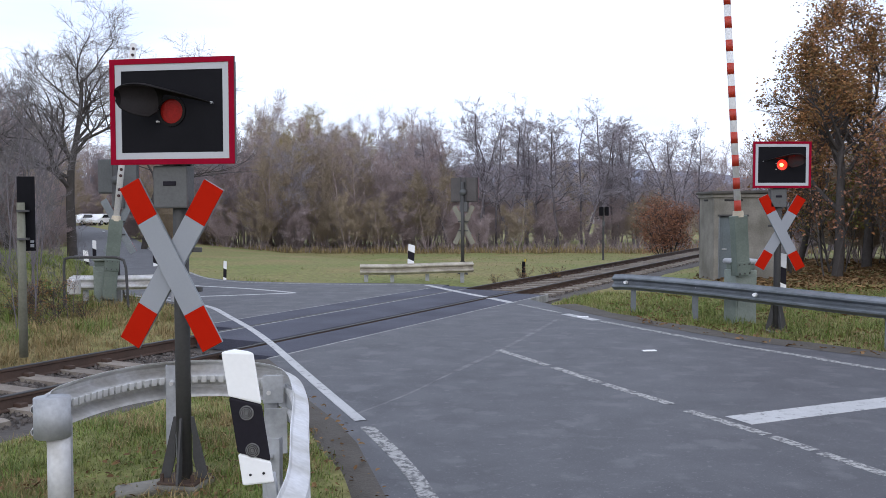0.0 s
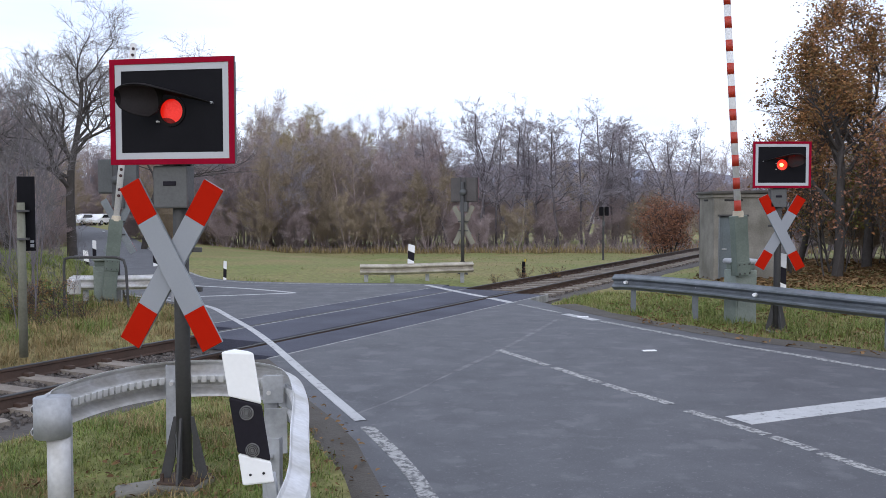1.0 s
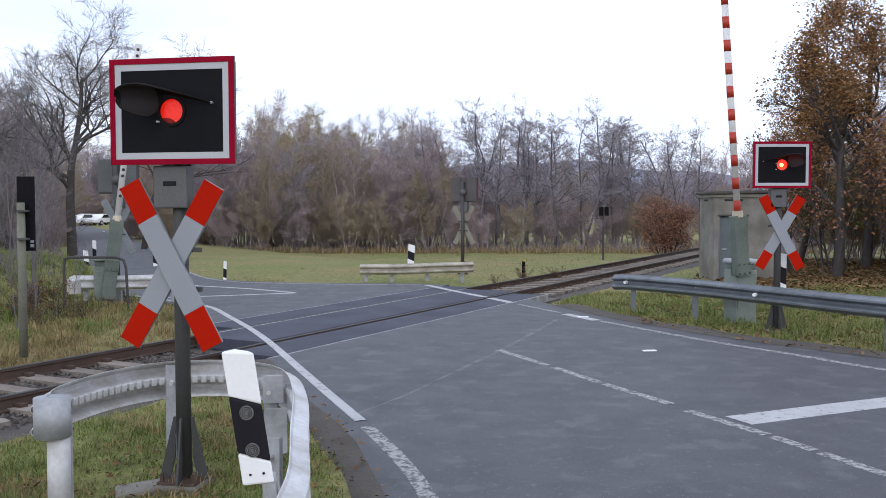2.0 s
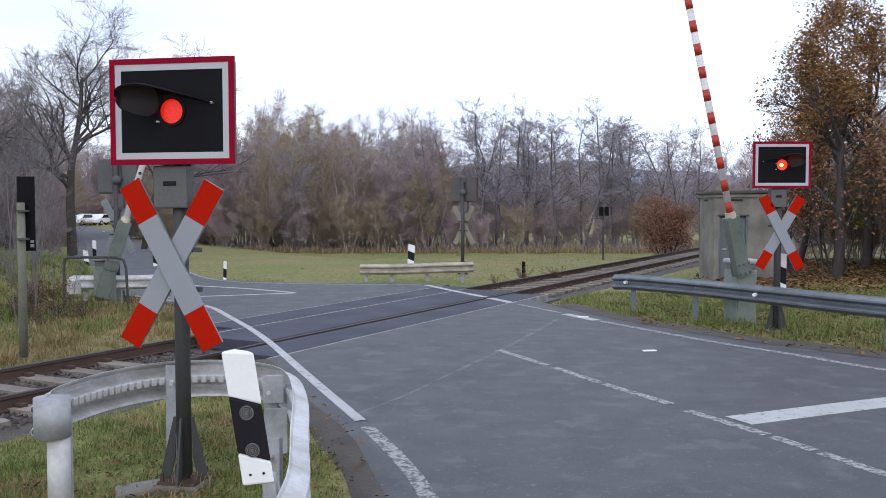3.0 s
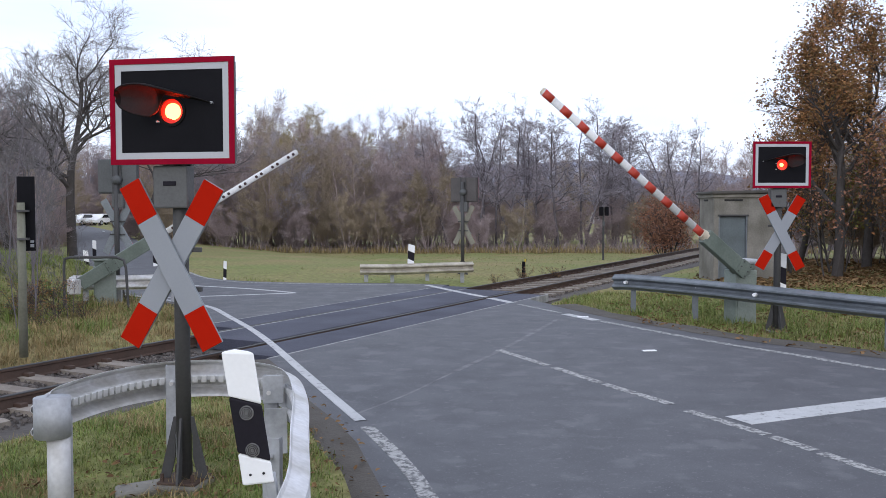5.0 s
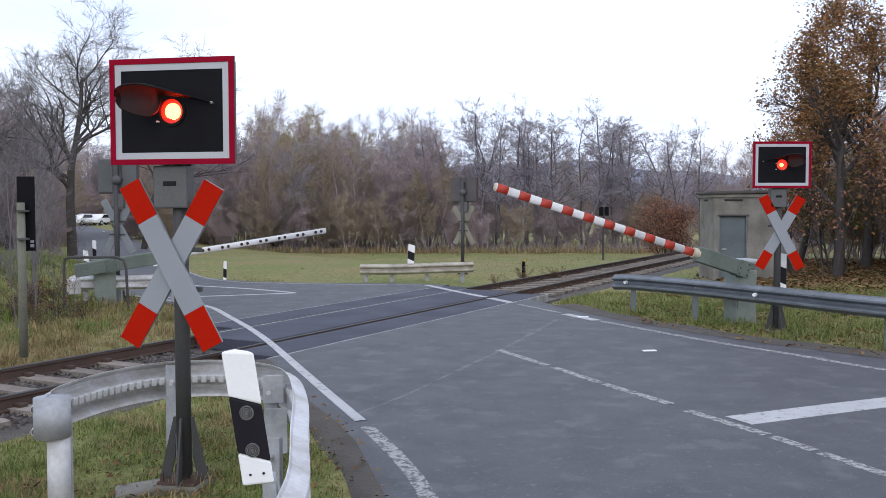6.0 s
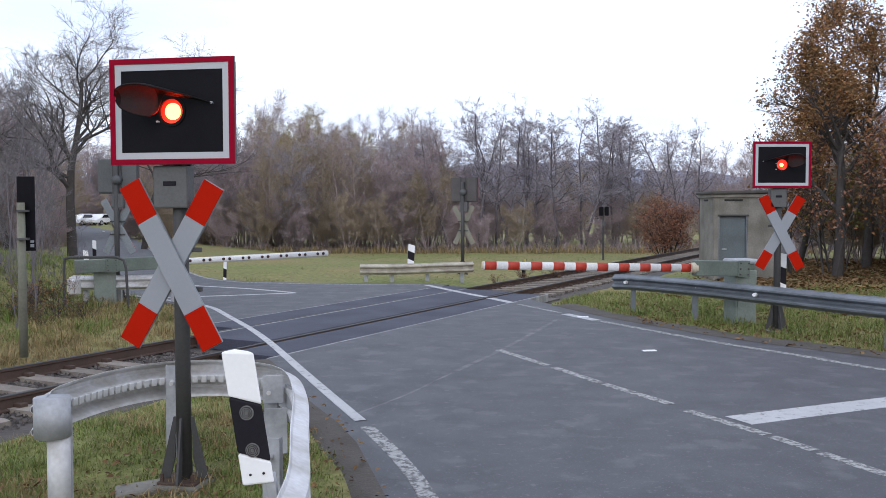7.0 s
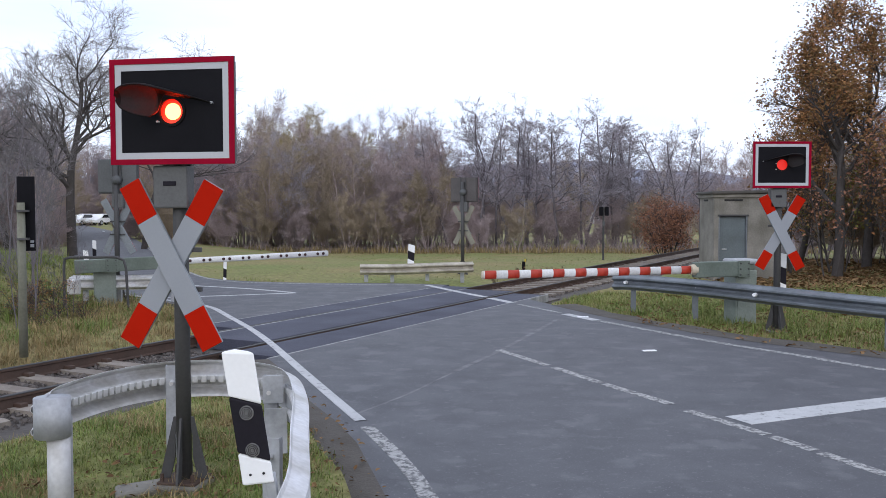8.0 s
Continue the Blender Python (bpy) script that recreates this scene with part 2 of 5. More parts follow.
def box(bm, sx, sy, sz, m=Matrix(), bevel=0.0):
    got = bmesh.ops.create_cube(bm, size=1, matrix=m @ Matrix.Diagonal((sx, sy, sz, 1)))
    if bevel:
        edges = list({e for v in got["verts"] for e in v.link_edges})
        bmesh.ops.bevel(bm, geom=edges, offset=bevel, segments=2, profile=0.5, affect="EDGES", clamp_overlap=True)
    return bm


def boxed(sx, sy, sz, x=0, y=0, z=0, bevel=0.006, rx=0, ry=0, rz=0):
    return box(bmesh.new(), sx, sy, sz, pose(x, y, z, rx, ry, rz), bevel)


def frame_of(direction):
    d = Vector(direction).normalized()
    return d.to_track_quat("Z", "Y").to_matrix().to_4x4()


def rod(bm, a, b, r0, r1=None, seg=12, caps=True):
    a, b = Vector(a), Vector(b)
    m = Matrix.Translation((a + b) / 2) @ frame_of(b - a)
    bmesh.ops.create_cone(bm, cap_ends=caps, segments=seg, radius1=r0, radius2=r0 if r1 is None else r1, depth=(b - a).length, matrix=m)
    return bm


def rodded(a, b, r0, r1=None, seg=12):
    return rod(bmesh.new(), a, b, r0, r1, seg)


def spline(points, step=0.3):
    """A smooth line through the points (Catmull-Rom)."""
    p = [Vector(q) for q in points]
    p = [p[0] * 2 - p[1]] + p + [p[-1] * 2 - p[-2]]
    line = []
    for a, b, c, d in zip(p, p[1:], p[2:], p[3:]):
        n = max(1, int((c - b).length / step))
        for i in range(n):
            t = i / n
            line.append(0.5 * (2 * b + (c - a) * t + (2 * a - 5 * b + 4 * c - d) * t * t + (3 * b - a - 3 * c + d) * t ** 3))
    line.append(p[-2].copy())
    return line


def sweep(bm, profile, path, closed=False, caps=True):
    """A profile (sideways, up) carried along a path that lies nearly level; sideways is to the left of the way."""
    rings = []
    for i, p in enumerate(path):
        d = path[min(i + 1, len(path) - 1)] - path[max(i - 1, 0)]
        d.z = 0
        d.normalize()
        side = Vector((-d.y, d.x, 0))
        rings.append([bm.verts.new(p + side * u + Vector((0, 0, v))) for u, v in profile])
    k = len(profile)
    for a, b in zip(rings, rings[1:]):
        for j in range(k if closed else k - 1):
            bm.faces.new((a[j], a[(j + 1) % k], b[(j + 1) % k], b[j]))
    if closed and caps:
        bm.faces.new(rings[0][::-1])
        bm.faces.new(rings[-1])
    bmesh.ops.recalc_face_normals(bm, faces=bm.faces[:])
    return bm


def pipe(path, r, seg=10):
    """A bent round tube."""
    bm = bmesh.new()
    rings = []
    up = Vector((0, 1, 0.01)).normalized()
    for i, p in enumerate(path):
        d = (path[min(i + 1, len(path) - 1)] - path[max(i - 1, 0)]).normalized()
        u = d.cross(up).normalized()
        v = d.cross(u)
        rings.append([bm.verts.new(p + r * (u * math.cos(a) + v * math.sin(a))) for a in (2 * math.pi * j / seg for j in range(seg))])
    for a, b in zip(rings, rings[1:]):
        for j in range(seg):
            bm.faces.new((a[j], a[(j + 1) % seg], b[(j + 1) % seg], b[j]))
    bm.faces.new(rings[0][::-1])
    bm.faces.new(rings[-1])
    bmesh.ops.recalc_face_normals(bm, faces=bm.faces[:])
    return bm


def slab(outline, y0, y1, bm=None):
    """A flat shape (x, z) given thickness along y."""
    bm = bm or bmesh.new()
    a = [bm.verts.new((x, y0, z)) for x, z in outline]
    b = [bm.verts.new((x, y1, z)) for x, z in outline]
    bm.faces.new(a)
    bm.faces.new(b[::-1])
    for i in range(len(a)):
        j = (i + 1) % len(a)
        bm.faces.new((a[i], b[i], b[j], a[j]))
    bmesh.ops.recalc_face_normals(bm, faces=bm.faces[:])
    return bm


def raw(name, verts, faces, mat, smooth=False):
    me = bpy.data.meshes.new(name)
    me.from_pydata(verts, [], faces)
    me.materials.append(mat)
    if smooth:
        me.polygons.foreach_set("use_smooth", [True] * len(me.polygons))
    me.update()
    return me


# ---------------------------------------------------------------- the plan
RAIL_FRONT = Vector((-2.63, 13.76, 0))
ALONG = Vector((0.466, 0.8846, 0)).normalized()
ACROSS = Vector((ALONG.y, -ALONG.x, 0))        # towards the camera's side
GAUGE = 1.5


def track(s, u=0.0, z=0.0):
    """A point s metres along the front rail and u metres to its front side."""
    return RAIL_FRONT + ALONG * s + ACROSS * u + Vector((0, 0, z))


def off_track(x, y):
    return (Vector((x, y, 0)) - RAIL_FRONT).dot(ACROSS)


def smooth01(a, b, v):
    t = min(1, max(0, (v - a) / (b - a)))
    return t * t * (3 - 2 * t)


LEFT_EDGE = [(9.0, -60), (5.0, -24), (2.6, -8), (1.25, 0), (0.3, 4), (-0.45, 6.27), (-0.72, 7.48), (-1.05, 8.5), (-1.6, 9.8), (-2.0, 11.1), (-2.75, 12.95),
             (-3.75, 15.3), (-4.5, 17.0), (-5.3, 18.6), (-6.6, 20.3), (-8.8, 23.0), (-11.6, 28.0), (-14.0, 34.0), (-17.5, 43.0), (-22.5, 55.0), (-33.5, 80.0), (-50, 112)]
RIGHT_EDGE = [(60, -40), (34, -14), (20, -3), (13, 4.2), (9.4, 8.2), (7.6, 10.4), (6.2, 12.0), (5.2, 13.2), (4.45, 14.2), (3.85, 15.3), (3.2, 16.6), (2.6, 18.2),
              (1.95, 20.2), (1.2, 22.2), (0.3, 24.0), (-1.2, 24.6), (-4.6, 25.0), (-6.9, 26.6), (-9.2, 31.0), (-12.4, 39.0), (-17.2, 52.0), (-28.5, 79.0), (-45, 113)]


def edge_line(points, n):
    line = spline([(x, y, 0) for x, y in points], 0.25)
    run = [0.0]
    for a, b in zip(line, line[1:]):
        run.append(run[-1] + (b - a).length)
    done = []
    i = 0
    for k in range(n):
        want = run[-1] * k / (n - 1)
        while i < len(run) - 2 and run[i + 1] < want:
            i += 1
        t = (want - run[i]) / max(1e-6, run[i + 1] - run[i])
        done.append(line[i].lerp(line[i + 1], min(1, max(0, t))))
    return done


ROAD_L, ROAD_R = edge_line(LEFT_EDGE, 240), edge_line(RIGHT_EDGE, 240)
POLY = np.array([(p.x, p.y) for p in ROAD_L] + [(p.x, p.y) for p in reversed(ROAD_R)])


def road_depth(x, y):
    """How far a place lies inside the road (positive) or off it (negative), for arrays."""
    x, y = np.asarray(x, float).ravel(), np.asarray(y, float).ravel()
    a, b = POLY, np.roll(POLY, -1, 0)
    dist = np.full(len(x), 1e9)
    inside = np.zeros(len(x), bool)
    for (ax, ay), (bx, by) in zip(a, b):
        ex, ey = bx - ax, by - ay
        t = np.clip(((x - ax) * ex + (y - ay) * ey) / (ex * ex + ey * ey + 1e-12), 0, 1)
        dist = np.minimum(dist, np.hypot(x - ax - t * ex, y - ay - t * ey))
        cross = (ay > y) != (by > y)
        if cross.any():
            inside ^= cross & (x < ax + (y - ay) / (by - ay + 1e-12) * ex)
    return np.where(inside, dist, -dist)


def land(x, y):
    """Height of the open ground."""
    x, y = np.asarray(x, float), np.asarray(y, float)
    s01 = lambda a, b, v: (lambda t: t * t * (3 - 2 * t))(np.clip((v - a) / (b - a), 0, 1))
    z = -0.045 - 0.75 * s01(28, 60, y) - 0.9 * s01(60, 140, y)
    z = z + 2.5 * s01(170, 330, y) + 3.0 * s01(35, 75, -x) * s01(10, 50, y)
    bank = s01(-7.4, -10.2, x) * s01(8, 15, y) * s01(30, 19, y + (x + 8) * 0.8)
    z = z + 0.95 * bank
    u = (x - RAIL_FRONT.x) * ACROSS.x + (y - RAIL_FRONT.y) * ACROSS.y
    near_track = np.exp(-((u + GAUGE / 2) / 2.1) ** 4) * s01(140, 60, y)
    z = z * (1 - near_track) + near_track * -0.32
    right = s01(5.5, 9.5, x) * s01(9, 14, y) * s01(60, 35, y) * s01(1.5, 3.5, u)
    return z + 0.15 * right + 0.035 * np.sin(x * 1.7 + y * 0.9) * np.cos(y * 1.3 - x * 0.6)


def build_ground():
    xs = np.concatenate([np.linspace(-900, -70, 26), np.linspace(-66, -16, 34), np.linspace(-15, 17, 150), np.linspace(18, 70, 34), np.linspace(80, 900, 26)])
    ys = np.concatenate([np.linspace(-120, -8, 18), np.linspace(-7, 32, 180), np.linspace(33, 120, 60), np.linspace(126, 1500, 50)])
    gx, gy = np.meshgrid(xs, ys)
    depth = np.full(gx.shape, -50.0)
    near = (np.abs(gx) < 75) & (gy < 130)
    depth[near] = road_depth(gx[near], gy[near])
    gz = land(gx, gy)
    by_road = np.clip((depth + 9.0) / 7.5, 0, 1) * np.clip((gy - 24) / 12, 0, 1)
    gz = gz * (1 - by_road) + -0.06 * by_road
    gz = np.where(depth > 0.35, np.minimum(gz, -0.30), gz)
    verts = np.stack([gx.ravel(), gy.ravel(), gz.ravel()], 1).tolist()
    w = len(xs)
    faces = [(j * w + i, j * w + i + 1, (j + 1) * w + i + 1, (j + 1) * w + i) for j in range(len(ys) - 1) for i in range(w - 1)]
    ob = part("ground", raw("ground", verts, faces, GROUND, True), GROUND)
    tagged(ob, "late autumn meadow ground with green and straw grass", "ground", kind="structure")


def build_road():
    bm = bmesh.new()
    rows = []
    for a, b in zip(ROAD_L, ROAD_R):
        rows.append([bm.verts.new(a.lerp(b, k / 8)) for k in range(9)])
    for a, b in zip(rows, rows[1:]):
        for k in range(8):
            bm.faces.new((a[k], b[k], b[k + 1], a[k + 1]))
    for u in (0.96, -GAUGE - 0.85):
        bmesh.ops.bisect_plane(bm, geom=bm.verts[:] + bm.edges[:] + bm.faces[:], plane_co=track(0, u), plane_no=ACROSS, dist=1e-4)
    bmesh.ops.delete(bm, geom=[f for f in bm.faces if -GAUGE - 0.85 < off_track(*f.calc_center_median().xy) < 0.96], context="FACES")
    border = [e for e in bm.edges if e.is_boundary]
    got = bmesh.ops.extrude_edge_only(bm, edges=border)
    for v in got["geom"]:
        if isinstance(v, bmesh.types.BMVert):
            v.co.z = -0.30
    bmesh.ops.recalc_face_normals(bm, faces=bm.faces[:])
    tagged(part("road", bm, ASPHALT), "worn grey asphalt road that bends over the railway", "road", kind="structure")


def stripe(name, points, width, mat, label, z=0.004, step=0.4, z1=None):
    bm = bmesh.new()
    path = spline([(x, y, z) for x, y in points], step)
    sweep(bm, [(-width / 2, -0.006), (-width / 2 + 0.004, 0), (width / 2 - 0.004, 0), (width / 2, -0.006)], path)
    return tagged(part(name, bm, mat), label, "road marking", kind="structure")


EDGE_BRIGHT = [(-5.35, 19.35), (-4.72, 18.45), (-4.08, 17.05), (-3.31, 15.33), (-2.74, 13.92), (-2.25, 12.58), (-1.82, 11.38), (-1.27, 9.86), (-0.80, 8.58)]
EDGE_WORN = [(-0.71, 8.35), (-0.39, 7.40), (-0.21, 6.77), (-0.10, 6.27)]


def build_markings():
    stripe("edge_line", [(x + 0.012, y) for x, y in EDGE_BRIGHT], 0.118, PAINT, "bright white edge line along the road bend", 0.007)
    stripe("edge_line", EDGE_WORN + [(0.75, 3.6), (1.75, 0.0), (3.0, -7)], 0.14, PAINT_WORN, "worn pale edge line on the asphalt")
    stripe("edge_line", [(-8.2, 22.0), (-6.6, 20.5), (-5.8, 19.75), (-5.3, 19.3)], 0.13, PAINT, "white edge line beyond the tracks", 0.004)
    stripe("edge_line", [(-0.44, 24.02), (0.35, 22.1), (0.98, 20.72)], 0.16, PAINT, "white edge line across the track panel", 0.009)
    stripe("edge_line", [(1.06, 20.5), (1.5, 19.45)], 0.18, PAINT, "short white edge line beside the rails", 0.009)
    stripe("edge_line", [(1.6, 19.2), (2.3, 17.6)], 0.09, PAINT_WORN, "faint worn edge line")
    stripe("edge_line", [(2.36, 17.41), (2.8, 16.4)], 0.19, PAINT, "short bright white edge line")
    stripe("edge_line", [(2.85, 16.3), (4.06, 13.88), (4.87, 12.57), (5.59, 11.33), (7.2, 9.2), (11, 5.0), (18, -2.0)], 0.12, PAINT_WORN, "thin worn edge line along the verge")
    stripe("edge_line", [(-0.6, 24.1), (-2.2, 24.2), (-4.4, 24.62), (-6.3, 25.6), (-8.3, 29.3), (-11.8, 38.0), (-17, 51)], 0.1, PAINT_WORN, "thin white edge line beside the meadow")
    for a, b in (((0.80, 12.95), (1.36, 11.65)), ((1.43, 11.5), (1.84, 10.48)), ((1.87, 10.41), (2.38, 9.32)), ((2.46, 9.02), (2.92, 8.05)),
                 ((2.94, 7.98), (3.13, 7.52)), ((3.15, 7.44), (3.40, 6.8)), ((3.45, 6.6), (4.1, 4.6)), ((4.6, 3.0), (5.6, 0.2))):
        stripe("centre_dash", [a, b], 0.12, PAINT_WORN, "flaked white centre line dash on the asphalt")
    stripe("stop_line", [(2.83, 8.6), (4.7, 9.44), (6.9, 10.3)], 0.36, PAINT, "broad white stop line across the lane", 0.004)
    stripe("lane_wedge_line", [(-8.6, 19.9), (-5.62, 20.91), (-3.55, 21.78)], 0.13, PAINT, "thin white line of a pointed road marking")
    stripe("lane_wedge_line", [(-9.2, 26.5), (-7.2, 24.3), (-4.96, 22.95), (-3.6, 21.85)], 0.13, PAINT, "thin white line of a pointed road marking")
    stripe("sealed_joint", [(0.11, 11.13), (0.87, 13.03), (2.12, 16.6)], 0.085, FAINT_JOINT, "pale sealed joint across the asphalt", 0.003)
    stripe("sealed_joint", [(-0.9, 8.8), (-0.4, 9.8), (0.11, 11.13)], 0.04, FAINT_JOINT, "faint sealed joint in the asphalt", 0.003)
    for x, y in ((2.95, 12.85), (2.63, 16.9)):
        bm = boxed(0.2, 0.09, 0.012, x, y, 0.007, 0.004, rz=8)
        tagged(part("road_stud", bm, POST_WHITE), "small flat white plate on the asphalt", "road stud", "road studs")


def build_crossing():
    def strip(name, u0, u1, s0, s1, z, mat, label, thick=0.18):
        n = 12
        bm = bmesh.new()
        path = [track(s0 + (s1 - s0) * k / n, (u0 + u1) / 2, z) for k in range(n + 1)]
        h = (u1 - u0) / 2
        sweep(bm, [(-h, -thick), (-h, -0.008), (-h + 0.008, 0), (h - 0.008, 0), (h, -0.008), (h, -thick)], path, closed=True)
        return part(name, bm, mat, deck, label)
    global deck
    deck = tagged(new("crossing_deck", mesh_of("crossing_deck", sweep(bmesh.new(), [(-1.65, -0.2), (-1.65, -0.17), (1.65, -0.17), (1.65, -0.2)],
                  [track(0.6, -0.7), track(4, -0.7), track(10, -0.7)]), BALLAST)), "dark level crossing deck of asphalt strips between the rails", "level crossing", kind="structure")
    strip("deck_strip", 0.135, 0.915, -1.1, 9.0, 0.003, PLATE, "blue-grey asphalt strip before the rail")
    strip("deck_strip", -GAUGE + 0.1, -0.115, -0.1, 9.5, 0.003, PLATE, "blue-grey asphalt strip between the rails")
    strip("deck_strip", -GAUGE - 0.805, -GAUGE - 0.05, 0.95, 10.1, 0.003, PLATE, "blue-grey asphalt strip behind the rail")
    strip("deck_line", 0.915, 0.963, -1.25, 9.2, 0.002, PALE_JOINT_SHINE, "pale line for joint and rail shine")
    strip("deck_line", -GAUGE - 0.853, -GAUGE - 0.805, 0.95, 10.1, 0.002, PALE_JOINT_SHINE, "pale line for joint and rail shine")
    # Shine of the rear rail's top, laid in as a pale strip beside it.
    strip("deck_line", -GAUGE + 0.038, -GAUGE + 0.1, 0.3, 9.6, 0.002, PALE_JOINT_SHINE, "pale line for joint and rail shine")
    # Black strips stand in for the shaded grooves along the front rail.
    strip("deck_line", 0.037, 0.135, -1.2, 9.2, -0.03, RUBBER, "black sunken strip for the groove's shade", 0.03)
    strip("deck_line", -0.115, -0.037, -0.3, 9.5, -0.004, RUBBER, "black strip for the groove's shade beside the rail", 0.03)


RAIL_PROFILE = [(-0.065, -0.172), (-0.065, -0.160), (-0.014, -0.145), (-0.010, -0.050), (-0.036, -0.036), (-0.036, -0.012),
                (0.036, -0.012), (0.036, -0.036), (0.010, -0.050), (0.014, -0.145), (0.065, -0.160), (0.065, -0.172)]
RAIL_HEAD = [(-0.036, -0.012), (-0.036, -0.004), (-0.028, 0.0), (0.028, 0.0), (0.036, -0.004), (0.036, -0.012)]


def build_track():
    bed = bmesh.new()
    path = [track(s, -GAUGE / 2, 0) for s in np.linspace(-60, 170, 90)]
    sweep(bed, [(-2.7, -0.5), (-1.75, -0.205), (-1.2, -0.19), (1.2, -0.19), (1.75, -0.205), (2.7, -0.5)], path)
    line = tagged(part("railway_track", bed, BALLAST), "single railway track with rusty rails on a ballast bed", "railway track", kind="structure")
    for u in (0, -GAUGE):
        way = [track(s, u, 0.006) for s in np.linspace(-60, 170, 60)]
        r = part("rail", sweep(bmesh.new(), RAIL_PROFILE, way, closed=True), RAIL, line, "rusty steel rail")
        part("running_surface", sweep(bmesh.new(), RAIL_HEAD, way, closed=True), RAIL_TOP, r, "polished rail top")
    bm = bmesh.new()
    outline = [(-1.3, -0.22), (-1.3, -0.16), (-1.22, -0.145), (-0.5, -0.16), (0.5, -0.16), (1.22, -0.145), (1.3, -0.16), (1.3, -0.22)]
    slab(outline, -0.13, 0.13, bm)
    sl = mesh_of("sleeper", bm, SLEEPER)
    turn = math.degrees(math.atan2(ACROSS.y, ACROSS.x))
    rnd = random.Random(4)
    clip = mesh_of("rail_clip", boxed(0.26, 0.1, 0.05, 0, 0, -0.135, 0.01), RAIL)
    for k in itertools.chain(range(-24, -2), range(14, 112)):
        s = k * 0.63
        c = track(s, -GAUGE / 2)
        ob = part("sleeper", sl, SLEEPER, line)
        ob.matrix_basis = pose(c.x, c.y, 0.018 + rnd.uniform(-0.008, 0.006), 0, 0, turn + rnd.uniform(-0.8, 0.8))
        if -14 < k < 44:
            for u in (-GAUGE / 2, GAUGE / 2):
                cl = part("rail_clip", clip, RAIL, ob)
                cl.matrix_basis = pose(u, 0, 0)
    # loose stones
    verts, faces = [], []
    stone = [(1, 0, 0), (-1, 0, 0), (0, 1, 0), (0, -1, 0), (0, 0, 1), (0, 0, -1)]
    tri = [(0, 2, 4), (2, 1, 4), (1, 3, 4), (3, 0, 4), (2, 0, 5), (1, 2, 5), (3, 1, 5), (0, 3, 5)]
    for k in range(22000):
        s = rnd.uniform(-9.5, -0.4) if k % 2 else 9.2 + rnd.random() ** 1.5 * 34
        u = rnd.uniform(-2.3, 3.1)
        z = -0.19 - max(0, abs(u) - 1.3) * 0.26
        p = track(s, u - GAUGE / 2, z + 0.01)
        r = rnd.uniform(0.02, 0.042)
        e = Euler((rnd.uniform(0, 6), rnd.uniform(0, 6), rnd.uniform(0, 6))).to_matrix()
        n = len(verts)
        f = (rnd.uniform(0.7, 1.3), rnd.uniform(0.7, 1.2), rnd.uniform(0.5, 0.9))
        verts += [tuple(p + e @ Vector((q[0] * f[0] * r, q[1] * f[1] * r, q[2] * f[2] * r))) for q in stone]
        faces += [tuple(n + i for i in t) for t in tri]
    tagged(part("ballast_stones", raw("ballast_stones", verts, faces, BALLAST), BALLAST), "loose brown-grey ballast stones round the sleepers", "ballast", kind="stuff")


build_ground()
build_road()
build_markings()
build_crossing()
build_track()


# ---------------------------------------------------------------- crossing signals
def pierced_plate(w, h, r, y0, y1, n=48):
    """A rectangular plate with a round hole."""
    bm = bmesh.new()
    angles = sorted({2 * math.pi * k / n for k in range(n)} | {math.atan2(b * h, a * w) % (2 * math.pi) for a in (1, -1) for b in (1, -1)})
    loops = []
    for y in (y0, y1):
        inner, outer = [], []
        for a in angles:
            ca, sa = math.cos(a), math.sin(a)
            k = min(w / 2 / max(abs(ca), 1e-9), h / 2 / max(abs(sa), 1e-9))
            inner.append(bm.verts.new((r * ca, y, r * sa)))
            outer.append(bm.verts.new((k * ca, y, k * sa)))
        loops.append((inner, outer))
    m = len(angles)
    (ia, oa), (ib, ob) = loops
    for i in range(m):
        j = (i + 1) % m
        for q in ((ia[i], oa[i], oa[j], ia[j]), (ib[i], ib[j], ob[j], ob[i]), (ia[i], ia[j], ib[j], ib[i]), (oa[i], ob[i], ob[j], oa[j])):
            bm.faces.new(q)
    bmesh.ops.recalc_face_normals(bm, faces=bm.faces[:])
    return bm


def border(w, h, t, y0, y1):
    """A rectangular picture-frame border of width t."""
    bm = bmesh.new()
    for sx, sz, x, z in ((w, t, 0, h / 2 - t / 2), (w, t, 0, -h / 2 + t / 2), (t, h - 2 * t, -w / 2 + t / 2, 0), (t, h - 2 * t, w / 2 - t / 2, 0)):
        box(bm, sx, y1 - y0, sz, pose(x, (y0 + y1) / 2, z))
    return bm


def moved(bm, m):
    bmesh.ops.transform(bm, matrix=m, verts=bm.verts[:])
    return bm


LENS_R = 0.088
LAMP_Z = 2.752
PIVOT = 0.23      # the added lamp discs swing on a pin beside the lens


def ring(r0, r1, y0, y1, seg=32):
    bm = bmesh.new()
    vs = [[bm.verts.new((r * math.cos(a), y, r * math.sin(a))) for a in (2 * math.pi * k / seg for k in range(seg))] for r, y in ((r0, y0), (r1, y0), (r1, y1), (r0, y1))]
    for q in range(4):
        a, b = vs[q], vs[(q + 1) % 4]
        for k in range(seg):
            bm.faces.new((a[k], a[(k + 1) % seg], b[(k + 1) % seg], b[k]))
    bmesh.ops.recalc_face_normals(bm, faces=bm.faces[:])
    return bm


def disc(r, y0, y1, seg=32):
    return slab([(r * math.cos(2 * math.pi * k / seg), r * math.sin(2 * math.pi * k / seg)) for k in range(seg)], y0, y1)


